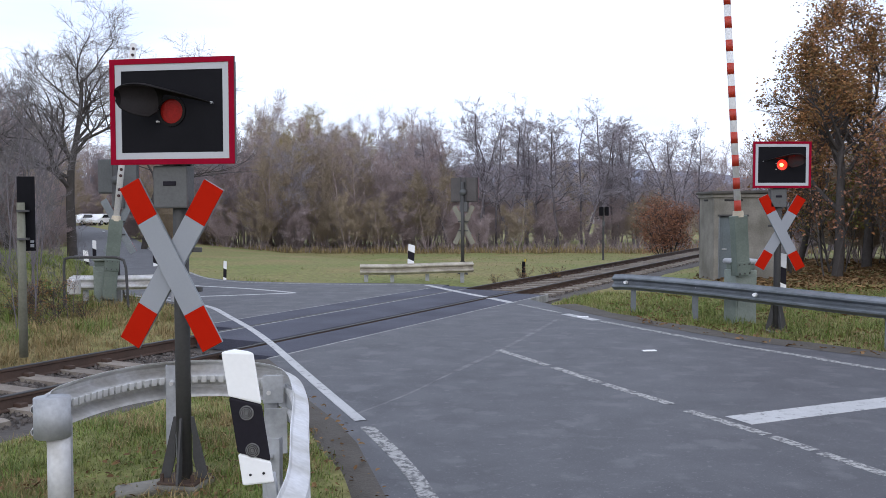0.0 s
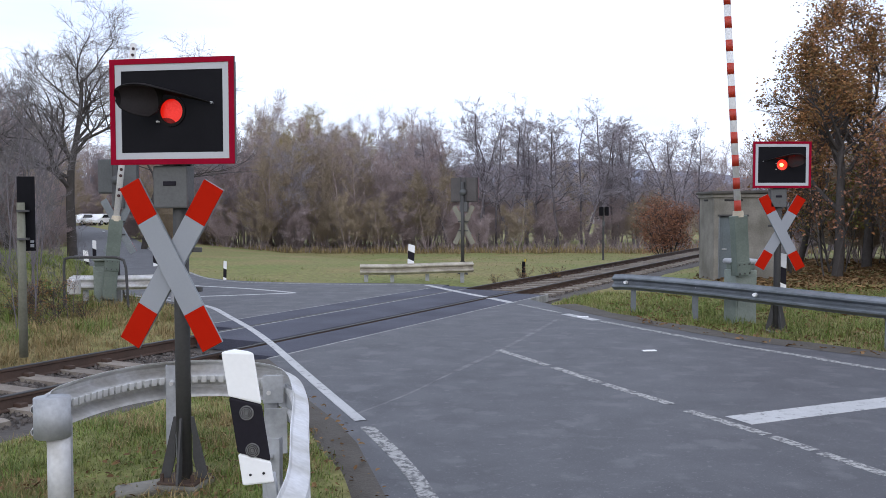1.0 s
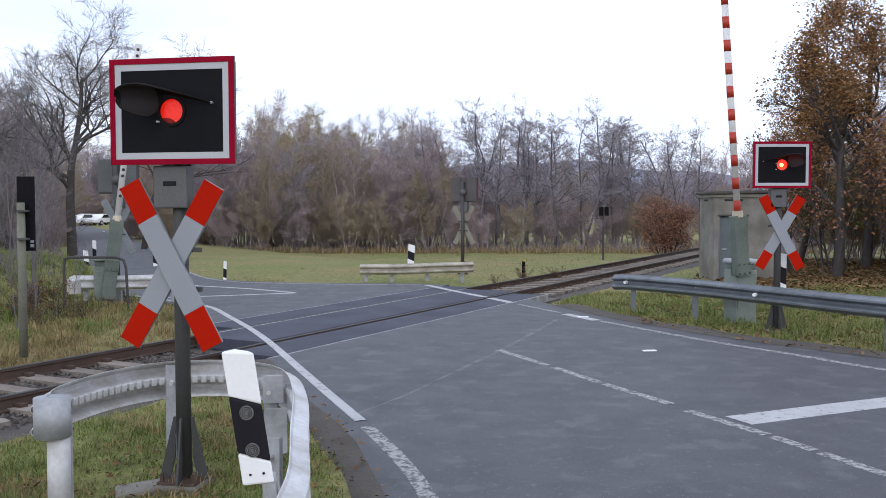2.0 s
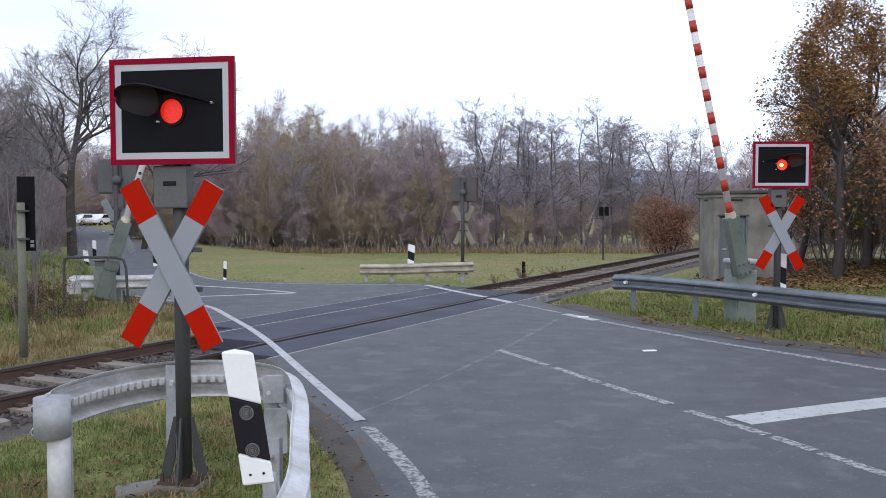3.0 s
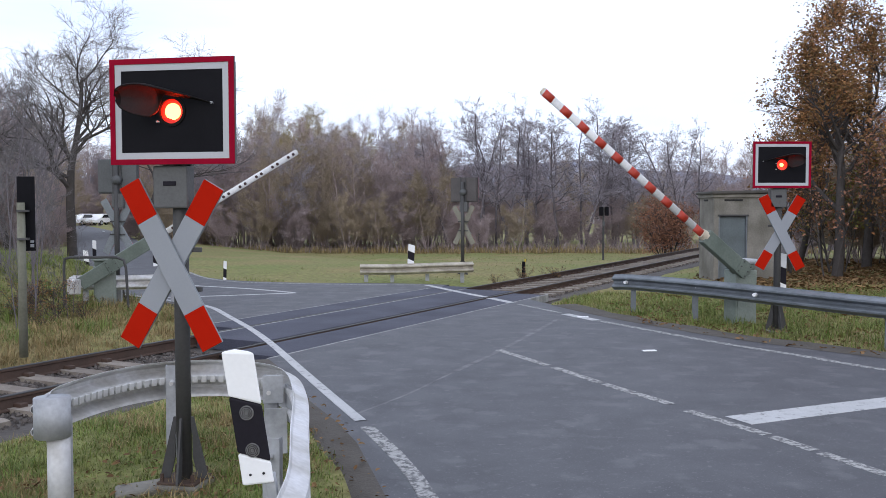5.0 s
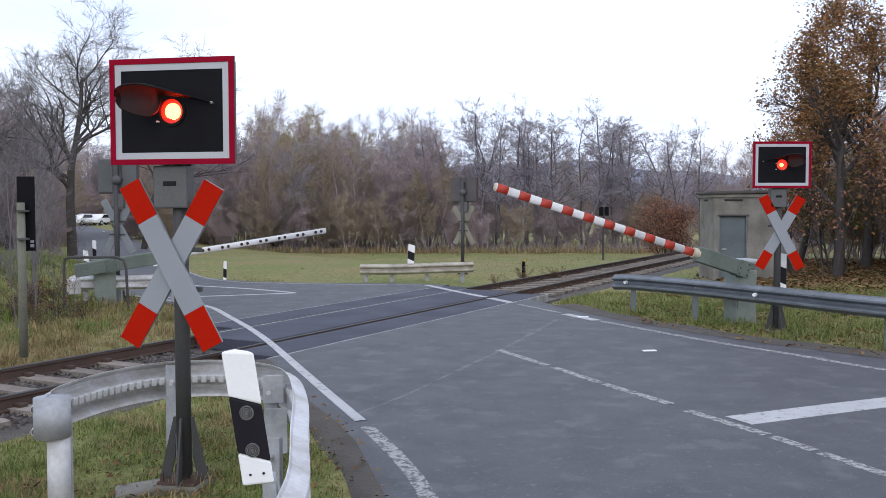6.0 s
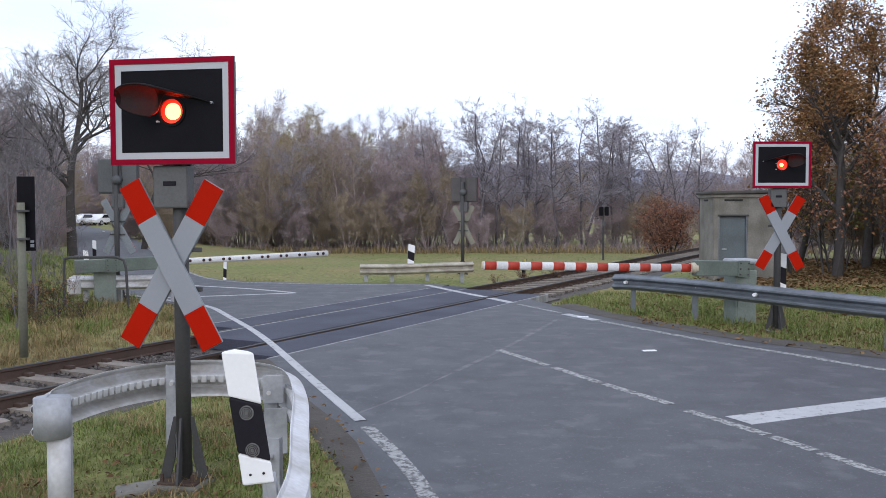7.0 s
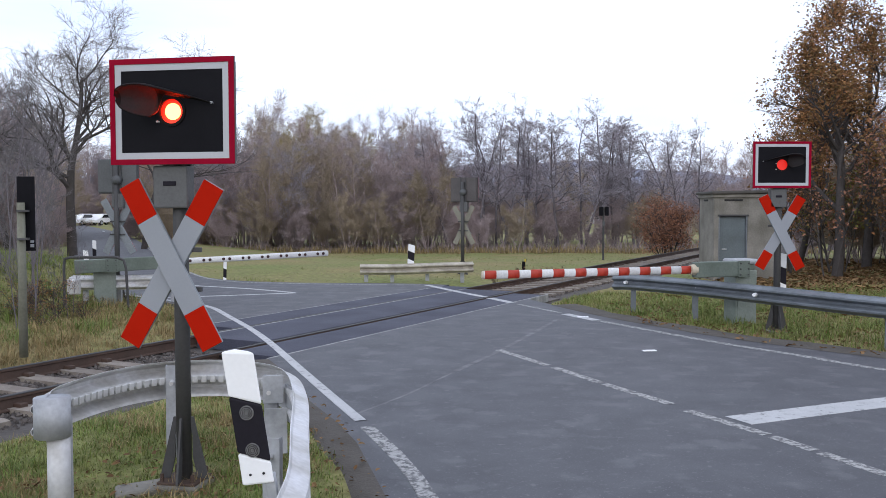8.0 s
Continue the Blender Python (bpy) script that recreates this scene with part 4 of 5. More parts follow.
# ---------------------------------------------------------------- hut, handrail, line-side things
def concrete_hut(m):
    t = thing("relay_hut", m, "small concrete relay hut with blue-grey metal door", "hut")
    w, dpt, h = 1.75, 1.4, 2.53
    dx, dw, dh = 0.53, 0.8, 1.95
    part("wall", boxed(dx - dw / 2, 0.16, h, (dx - dw / 2) / 2, 0.08, h / 2, 0.01), CONCRETE, t)
    part("wall", boxed(w - dx - dw / 2, 0.16, h, (w + dx + dw / 2) / 2, 0.08, h / 2, 0.01), CONCRETE, t)
    part("lintel", boxed(dw, 0.16, h - dh, dx, 0.083, (h + dh) / 2, 0.0), CONCRETE, t)
    part("wall", boxed(0.16, dpt - 0.165, h, 0.08, dpt / 2 + 0.083, h / 2, 0.01), CONCRETE, t)
    part("wall", boxed(0.16, dpt - 0.165, h, w - 0.08, dpt / 2 + 0.083, h / 2, 0.01), CONCRETE, t)
    part("wall", boxed(w - 0.33, 0.16, h, w / 2, dpt - 0.085, h / 2, 0.01), CONCRETE, t)
    roof = part("roof", boxed(w + 0.2, dpt + 0.24, 0.09, w / 2, dpt / 2, h + 0.06, 0.03, ry=-1.2), ROOF_DARK, t, "dark mossy roof slab")
    part("roof_edge", boxed(w + 0.1, dpt + 0.1, 0.1, w / 2, dpt / 2, h - 0.04, 0.01), CONCRETE, roof, "pale concrete roof edge")
    part("vent_slot", boxed(0.5, 0.02, 0.05, dx, -0.004, h - 0.16, 0.004), RUBBER, t, "dark vent slot")
    part("vent_slot", boxed(0.02, 0.4, 0.05, -0.004, dpt * 0.55, h - 0.16, 0.004), RUBBER, t, "dark vent slot")
    door = part("door", boxed(dw - 0.08, 0.04, dh - 0.04, dx, 0.1, dh / 2 - 0.02, 0.004), DOOR_GREY, t, "blue-grey metal door")
    part("door_frame", boxed(0.04, 0.1, dh, dx - dw / 2 + 0.02, 0.07, dh / 2, 0.004), GALV_DARK, t)
    part("door_frame", boxed(0.04, 0.1, dh, dx + dw / 2 - 0.02, 0.07, dh / 2, 0.004), GALV_DARK, t)
    part("door_frame", boxed(dw + 0.06, 0.12, 0.05, dx, 0.045, dh + 0.0, 0.004), POST_GREY, t, "dark rain strip")
    part("door_panel", boxed(dw - 0.26, 0.012, 0.9, dx, 0.078, 1.15, 0.004), DOOR_GREY, door)
    part("handle", boxed(0.13, 0.03, 0.025, dx - 0.22, 0.065, 1.02, 0.005), GALV_PALE, door, "pale lever handle")
    return t


concrete_hut(pose(7.46, 24.9, -0.1, 0, 0, 0))

rail_frame = thing("tube_handrail", pose(-7.0, 18.05, 0), "dark bent steel tube handrail by the barrier", "handrail")
path = spline([(-0.58, 0, 0), (-0.58, 0, 0.9), (-0.56, 0, 1.03), (-0.45, 0, 1.06), (0.0, 0.02, 1.06), (0.46, 0.05, 1.06), (0.6, 0.05, 1.0), (0.64, 0.05, 0.85), (0.68, 0.05, 0)], 0.08)
part("tube", pipe(path, 0.028), POST_GREY, rail_frame, "bent dark tube", True)
junction = part("junction_box", boxed(0.24, 0.14, 0.3, -0.38, -0.02, 0.47, 0.02), GALV_PALE, rail_frame, "pale small junction box")
part("box_lid", boxed(0.2, 0.012, 0.26, -0.38, -0.096, 0.47, 0.006), GALV_PALE, junction)

board = thing("trackside_board", pose(-6.03, 12.93, 0, 0, 0, 14), "narrow black trackside board on a grey-green post", "railway sign")
part("post", rodded((0, 0, -0.1), (0, 0, 2.12), 0.06, 0.055, 14), material("lichen_grey_post", (0.19, 0.19, 0.15), 0.9, second=(0.12, 0.12, 0.085), scale=4, fine=30), board, "weathered grey-green post", True)
plate = part("plate", boxed(0.24, 0.02, 1.07, 0.055, 0.075, 1.96, 0.006), PANEL_BLACK, board, "black upright plate")
for zz, hh in ((1.5, 0.045), (1.56, 0.035)):
    part("plate_mark", boxed(0.05, 0.006, hh, 0.13, 0.062, zz, 0.002), SIGN_WHITE, plate, "small white mark")
for zz in (1.6, 2.0):
    part("clamp", boxed(0.15, 0.16, 0.03, 0.03, -0.02, zz, 0.004), POST_GREY, board)

sig = thing("railway_signal", pose(7.45, 42.0, -0.5), "slim railway signal with two dark lamp heads", "railway signal")
part("mast", rodded((0, 0, -0.1), (0, 0, 2.6), 0.05, 0.045, 10), POST_GREY, sig)
for x in (-0.13, 0.14):
    part("lamp_head", boxed(0.17, 0.2, 0.42, x, -0.06, 2.42, 0.03), PANEL_BLACK, sig, "dark lamp head")
part("cross_bar", boxed(0.36, 0.04, 0.04, 0, 0, 2.42, 0.006), POST_GREY, sig)
part("identity_plate", boxed(0.12, 0.02, 0.2, 0, -0.06, 1.85, 0.004), BACK_GREY, sig)

marker = thing("cable_marker", pose(2.5, 28.0, -0.1), "short dark trackside marker with yellow tip", "marker post")
part("stake", rodded((0, 0, 0), (0, 0, 0.5), 0.06, 0.05, 10), PANEL_BLACK, marker)
part("tip", boxed(0.05, 0.05, 0.09, 0.05, 0, 0.53, 0.01), BRASS_YELLOW, marker, "yellow tip")


# ---------------------------------------------------------------- trees
def grow(seed, height, trunk_r, spread, lead=0.55, kids=(5, 5, 4, 3), droop=0.0, stems=1, bare=0.3, twig=0.006, wiggle=0.16, level_len=(0.42, 0.5, 0.55, 0.6)):
    """Skeleton of a tree: the list of (start, end, radius, radius, level)."""
    rnd = random.Random(seed)
    segs = []

    def limb(p, d, length, r, level):
        n = 6 if level == 0 else (4 if level == 1 else 3 if level == 2 else 2 if level == 3 else 1)
        step = length / n
        pts = [(p.copy(), r)]
        end_r = max(twig * 0.6, r * (0.3 if level == 0 else 0.35))
        for i in range(n):
            w = wiggle * (0.5 if level == 0 else 1.0 + 0.35 * level)
            d = (d + Vector((rnd.gauss(0, w), rnd.gauss(0, w), rnd.gauss(0, w * 0.6) + (0.10 if level else 0.05) - droop * level))).normalized()
            q = p + d * step
            rr = r + (end_r - r) * (i + 1) / n
            segs.append((p.copy(), q.copy(), pts[-1][1], rr, level))
            p = q
            pts.append((p.copy(), rr))
        if level >= len(kids):
            return
        count = kids[level] + (rnd.randint(0, 1))
        for k in range(count):
            f = (bare + (1 - bare) * (k + rnd.random()) / count) if level == 0 else 0.25 + 0.75 * (k + rnd.random()) / count
            i = min(n - 1, int(f * n))
            t = f * n - i
            q = pts[i][0].lerp(pts[i + 1][0], t)
            rr = pts[i][1] + (pts[i + 1][1] - pts[i][1]) * t
            dd = (pts[i + 1][0] - pts[i][0]).normalized()
            a = rnd.uniform(0, 2 * math.pi)
            side = Vector((math.cos(a), math.sin(a), 0))
            side = (side - dd * side.dot(dd)).normalized()
            ang = spread * rnd.uniform(0.7, 1.25)
            nd = (dd * math.cos(ang) + side * math.sin(ang)).normalized()
            limb(q, nd, length * level_len[level] * rnd.uniform(0.7, 1.15) * (1.15 - 0.55 * f if level == 0 else 1.0), max(twig, rr * 0.62), level + 1)
    for s in range(stems):
        a = rnd.uniform(0, 6.28)
        tilt = 0.05 if stems == 1 else rnd.uniform(0.08, 0.32)
        base = Vector((math.cos(a), math.sin(a), 0)) * (0 if stems == 1 else rnd.uniform(0.05, 0.35))
        limb(base, Vector((math.cos(a) * tilt, math.sin(a) * tilt, 1)).normalized(), height * (1 if stems == 1 else rnd.uniform(0.7, 1.0)), trunk_r * (1 if stems == 1 else rnd.uniform(0.55, 1)), 0)
    return segs


def tubes(name, segs, mat, thick=1.0):
    verts, faces = [], []
    for a, b, r0, r1, level in segs:
        if level >= 4:
            u = (b - a).orthogonal().normalized() * max(r0, 0.006) * thick
            u.rotate(Euler((0, 0, a.x * 91 + a.y * 57)))
            k = len(verts)
            verts += [tuple(a - u), tuple(a + u), tuple(b)]
            faces.append((k, k + 1, k + 2))
            continue
        n = 8 if r0 > 0.06 else (5 if r0 > 0.02 else 3)
        d = (b - a)
        if d.length < 1e-5:
            continue
        d.normalize()
        if level == 0:
            n = 8
            u, v = Vector((1, 0, 0)), Vector((0, 1, 0))
        else:
            u = d.orthogonal().normalized()
            v = d.cross(u)
        k = len(verts)
        for p, r in ((a, r0 * thick), (b, r1 * thick)):
            for j in range(n):
                w = 2 * math.pi * j / n
                verts.append(tuple(p + u * (r * math.cos(w)) + v * (r * math.sin(w))))
        for j in range(n):
            i = (j + 1) % n
            faces.append((k + j, k + i, k + n + i, k + n + j))
    if all(s[4] == 0 for s in segs):
        bm = bmesh.new()
        bm.from_mesh(raw(name, verts, faces, mat))
        bmesh.ops.remove_doubles(bm, verts=bm.verts[:], dist=1e-4)
        return mesh_of(name, bm, mat, True)
    return raw(name, verts, faces, mat, True)


def leaf_cloud(name, segs, mat, per, size, rnd, jitter=0.12, levels=(3, 4), gaps=None):
    """Small bent leaves round the thin branches; gaps thins them out in patches."""
    verts, faces = [], []
    ends = [s for s in segs if s[4] >= levels[0]]
    if len(ends) > 9000:
        ends = ends[::2]
    for a, b, _, _, _ in ends:
        if gaps is not None and noise.noise(a * 0.85) < gaps:
            continue
        for _ in range(per):
            if rnd.random() > 0.9:
                continue
            p = a.lerp(b, rnd.random()) + Vector((rnd.gauss(0, jitter), rnd.gauss(0, jitter), rnd.gauss(0, jitter) - 0.03))
            e = Euler((rnd.uniform(-1.2, 1.2), rnd.uniform(-1.2, 1.2), rnd.uniform(0, 6.28))).to_matrix()
            s = size * rnd.uniform(0.6, 1.3)
            k = len(verts)
            for q in ((0, -0.5, 0), (0.28, -0.1, 0.08), (0.2, 0.3, 0.05), (0, 0.55, -0.1), (-0.22, 0.25, 0.05), (-0.27, -0.12, 0.08)):
                verts.append(tuple(p + e @ (Vector(q) * s)))
            faces += [(k, k + 1, k + 2, k + 3), (k, k + 3, k + 4, k + 5)]
    return raw(name, verts, faces, mat)


def twig_mass(name, segs, mat, per, length, width, rnd, from_level=3, up=0.5):
    """Fine last-year's twigs round the outer branches, as thin slivers."""
    verts, faces = [], []
    for a, b, _, _, level in segs:
        if level < from_level:
            continue
        for _ in range(per):
            p = a.lerp(b, rnd.random())
            d = Vector((rnd.gauss(0, 1), rnd.gauss(0, 1), rnd.gauss(up, 0.8))).normalized() * length * rnd.uniform(0.5, 1.3)
            u = d.orthogonal().normalized()
            u.rotate(Euler((0, 0, rnd.uniform(0, 6.28))))
            u *= width
            k = len(verts)
            verts += [tuple(p - u), tuple(p + u), tuple(p + d)]
            faces.append((k, k + 1, k + 2))
    return raw(name, verts, faces, mat)


def bare_tree(name, m, segs, bark, twigs, label, category, group, split=1, thick=1.0):
    t = thing(name, m, label, category, group)
    part("trunk", tubes("trunk", [s for s in segs if s[4] <= split], bark, thick), bark, t, "bare trunk and limbs")
    part("crown", tubes("crown", [s for s in segs if s[4] > split], twigs, thick), twigs, t, "crown of fine bare twigs")
    return t


def on_track(x, y):
    return abs(off_track(x, y) + GAUGE / 2) < 3.6


def plant_trees():
    rnd = random.Random(11)
    kinds = []
    for seed in range(5):
        segs = grow(20 + seed, 9.4, 0.11, 0.95, kids=(16, 5, 5, 5), bare=0.34, twig=0.008, level_len=(0.25, 0.52, 0.55, 0.6), wiggle=0.18)
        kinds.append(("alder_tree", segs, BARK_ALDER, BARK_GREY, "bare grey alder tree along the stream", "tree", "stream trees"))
    for seed in range(4):
        segs = grow(50 + seed, 8.2, 0.08, 0.6, kids=(8, 5, 5, 4), stems=3, bare=0.12, twig=0.009, level_len=(0.36, 0.5, 0.6, 0.6), wiggle=0.18)
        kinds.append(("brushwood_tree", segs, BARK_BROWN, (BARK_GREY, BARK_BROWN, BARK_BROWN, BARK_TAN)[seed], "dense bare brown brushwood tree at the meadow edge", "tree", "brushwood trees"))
    for seed in range(3):
        segs = grow(80 + seed, 4.6, 0.05, 0.55, kids=(7, 4, 4, 4), stems=4, bare=0.06, twig=0.008, level_len=(0.42, 0.5, 0.55, 0.6), wiggle=0.2)
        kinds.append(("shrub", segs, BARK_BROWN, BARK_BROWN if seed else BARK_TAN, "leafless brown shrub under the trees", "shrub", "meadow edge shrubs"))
    for seed in range(3):
        segs = grow(120 + seed, 5.4, 0.035, 0.5, kids=(7, 4, 4, 3), stems=2, bare=0.2, twig=0.006, level_len=(0.3, 0.5, 0.55, 0.6), wiggle=0.16)
        kinds.append(("young_tree", segs, BARK_ALDER, BARK_OAK, "slender bare young tree on the grassy bank", "tree", "bank saplings"))
    first = {}

    def put(k, x, y, s, z=None):
        if on_track(x, y) or (x < -8 and y > 30 and road_depth([x], [y])[0] > -0.7):
            return
        zz = float(land(x, y)) - 0.1 if z is None else z
        m = pose(x, y, zz, 0, 0, rnd.uniform(0, 360))
        if k not in first:
            first[k] = bare_tree(kinds[k][0], m, *kinds[k][1:])
            ob = first[k]
            if k < 5:
                cones = leaf_cloud("cones", kinds[k][1][::5], CONE, 1, 0.1, random.Random(k), 0.05, (3, 4))
                tagged(part("catkin_mass", cones, CONE, ob, "small dark cones and catkins"), kind="stuff")
            if 5 <= k < 12:
                per, wide = (1, 0.007) if k < 9 else (3, 0.008)
                mass = twig_mass("twig_mass", kinds[k][1], kinds[k][3], per, 0.45, wide, random.Random(k + 40))
                tagged(part("twig_mass", mass, kinds[k][3], ob, "haze of fine bare twigs"), kind="stuff")
        else:
            ob = copy_thing(first[k], m)
        ob.scale = (s * rnd.uniform(0.9, 1.1), s * rnd.uniform(0.9, 1.1), s)

    def at_place(x, table):
        for (a, ha), (b, hb) in zip(table, table[1:]):
            if a <= x <= b:
                return ha + (hb - ha) * (x - a) / (b - a)
        return table[0][1] if x < table[0][0] else table[-1][1]
    # height of the wood's edge over the meadow by place across
    tall = [(-34, 10.0), (-26, 9.6), (-20, 7.6), (-14, 7.6), (-11, 8.6), (-8.5, 8.3), (-5.5, 7.6), (-3.5, 9.0), (-2.0, 8.2), (0, 8.6), (4, 9.9), (7, 9.6), (10, 9.4), (14, 9.2), (20, 9.0), (40, 9.5)]
    for row, (y0, step, thin) in enumerate(((61, 1.55, 0.9), (65, 1.65, 0.98), (71, 2.0, 1.05), (78, 2.4, 1.12), (88, 2.6, 1.2))):
        x = -38.0 + row * 0.4
        while x < 34:
            xx, yy = x + rnd.uniform(-0.5, 0.5), y0 + rnd.uniform(-1.6, 1.6)
            x += step * (1.0 if xx < -0.5 else 0.8 if row < 2 else 1.3)
            if xx < -0.5 and row > 3:
                continue
            h = at_place(xx * 61 / y0, tall)
            if xx < -0.5:
                k = rnd.choice((5, 6, 7, 8, 8, 6, 5, 0)) if row < 3 else rnd.choice((0, 1, 5, 7, 8))
            else:
                k = rnd.choice((0, 1, 2, 3, 4, 4, 0, 2)) if row < 2 else rnd.choice((5, 6, 7, 8, 6))
                h = h if row < 2 else 6.0
            base = 9.4 if k < 5 else 7.6
            put(k, xx, yy, h / base * thin * rnd.uniform(0.84, 1.03))
    x = -36.0
    while x < 22:
        xx = x + rnd.uniform(-0.4, 0.4)
        x += 1.1 if xx < -0.5 else 1.6
        put(rnd.choice((9, 10, 11)), xx, 59.0 + rnd.uniform(-1.0, 2.5), rnd.uniform(0.45, 1.0) * (1.15 if xx < -0.5 else 0.75))
    # dense understorey within the wood
    for y0, step, size in ((63.5, 1.9, 0.9), (68, 1.7, 1.15), (74, 1.7, 1.35)):
        x = -40.0
        while x < 3.5:
            put(rnd.choice((9, 10, 11)), x + rnd.uniform(-0.5, 0.5), y0 + rnd.uniform(-1.2, 1.2), size * rnd.uniform(0.75, 1.1))
            x += step
    x = 3.0
    while x < 26:
        put(rnd.choice((9, 10, 11)), x + rnd.uniform(-0.6, 0.6), 76 + rnd.uniform(-4, 8), rnd.uniform(0.6, 1.0))
        x += 1.5
    # wood that closes the view up the far road
    for k in range(26):
        put(rnd.choice((5, 6, 7, 8)), -66 + k * 1.5 + rnd.uniform(-0.5, 0.5), rnd.uniform(118, 128), rnd.uniform(1.25, 1.6))
    for k in range(22):
        put(rnd.choice((9, 10, 11)), -64 + k * 1.6 + rnd.uniform(-0.5, 0.5), rnd.uniform(115.5, 118), rnd.uniform(0.9, 1.3))
    # young growth on the bank left of the road
    for k in range(38):
        y = rnd.uniform(18, 44)
        lim = -9.8 - max(0, y - 21) * 0.52
        x = lim - 0.9 - rnd.random() ** 1.4 * 10
        put(rnd.choice((12, 13, 14)), x, y, rnd.uniform(0.55, 1.15))
    for k in range(26):
        y = rnd.uniform(24, 48)
        x = -12.2 - max(0, y - 21) * 0.52 - rnd.random() * 9
        put(rnd.choice((9, 10, 11)), x, y, rnd.uniform(0.35, 0.8))
    for k in range(40):
        y = rnd.uniform(34, 60)
        put(rnd.choice((9, 10, 11, 7, 12, 13)), -14.2 - (y - 34) * 0.47 - rnd.random() ** 1.5 * 9, y, rnd.uniform(0.45, 0.85))
    for x, y, s in ((-7.5, 16.2, 0.5), (-7.15, 15.4, 0.42), (-8.2, 17.6, 0.6), (-7.0, 16.9, 0.3), (-8.6, 18.4, 0.75), (-9.2, 19.4, 0.8), (-9.6, 21.0, 0.7)):
        put(12, x, y, s)
    # thicket beyond the line on the right
    for k in range(22):
        put(rnd.choice((5, 6, 7, 8)), rnd.uniform(16, 32), rnd.uniform(34, 50), rnd.uniform(0.6, 0.95))
    for k in range(34):
        put(rnd.choice((9, 10, 11)), rnd.uniform(12.5, 24), rnd.uniform(28, 38), rnd.uniform(0.45, 0.9))


LEAF_YELLOW = material("yellow_olive_leaves", (0.31, 0.255, 0.105), 0.8, second=(0.23, 0.19, 0.095), scale=0.5, fine=12, per_island=0.35, bump=0, spec=0.2)
CONE = material("alder_cones", (0.2, 0.175, 0.19), 0.9, scale=4, fine=20, per_island=0.3, bump=0, spec=0.1)


def willow(m, seed, h, label):
    segs = grow(seed, h, 0.2, 0.75, kids=(16, 8, 6, 5), bare=0.2, twig=0.012, level_len=(0.46, 0.5, 0.5, 0.6), wiggle=0.17)
    t = bare_tree("willow_tree", m, segs, BARK_TAN, BARK_OCHRE, label, "tree", "yellow willows")
    tagged(part("foliage", leaf_cloud("foliage", segs[::2], LEAF_YELLOW, 1, 0.1, random.Random(seed), 0.2, (3, 4)), LEAF_YELLOW, t, "thin yellow-olive leaves"), kind="stuff")
    tagged(part("twig_mass", twig_mass("twig_mass", segs, BARK_OCHRE, 1, 0.5, 0.008, random.Random(seed + 1)), BARK_OCHRE, t, "haze of ochre twigs"), kind="stuff")
    return t


def leafy(t, segs, leaf_mat, per, size, rnd, jitter, levels, label, gaps=None):
    single = sum(1 for s in segs if s[4] == 0) <= 6
    if single:
        part("trunk", tubes("trunk", [s for s in segs if s[4] == 0], BARK), BARK, t, "dark trunk")
    tagged(part("branchwork", tubes("branchwork", [s for s in segs if s[4] > 0 or not single], BARK), BARK, t, "dark limbs and twigs"), kind="stuff")
    tagged(part("foliage", leaf_cloud("foliage", segs, leaf_mat, per, size, rnd, jitter, levels, gaps), leaf_mat, t, label), kind="stuff")


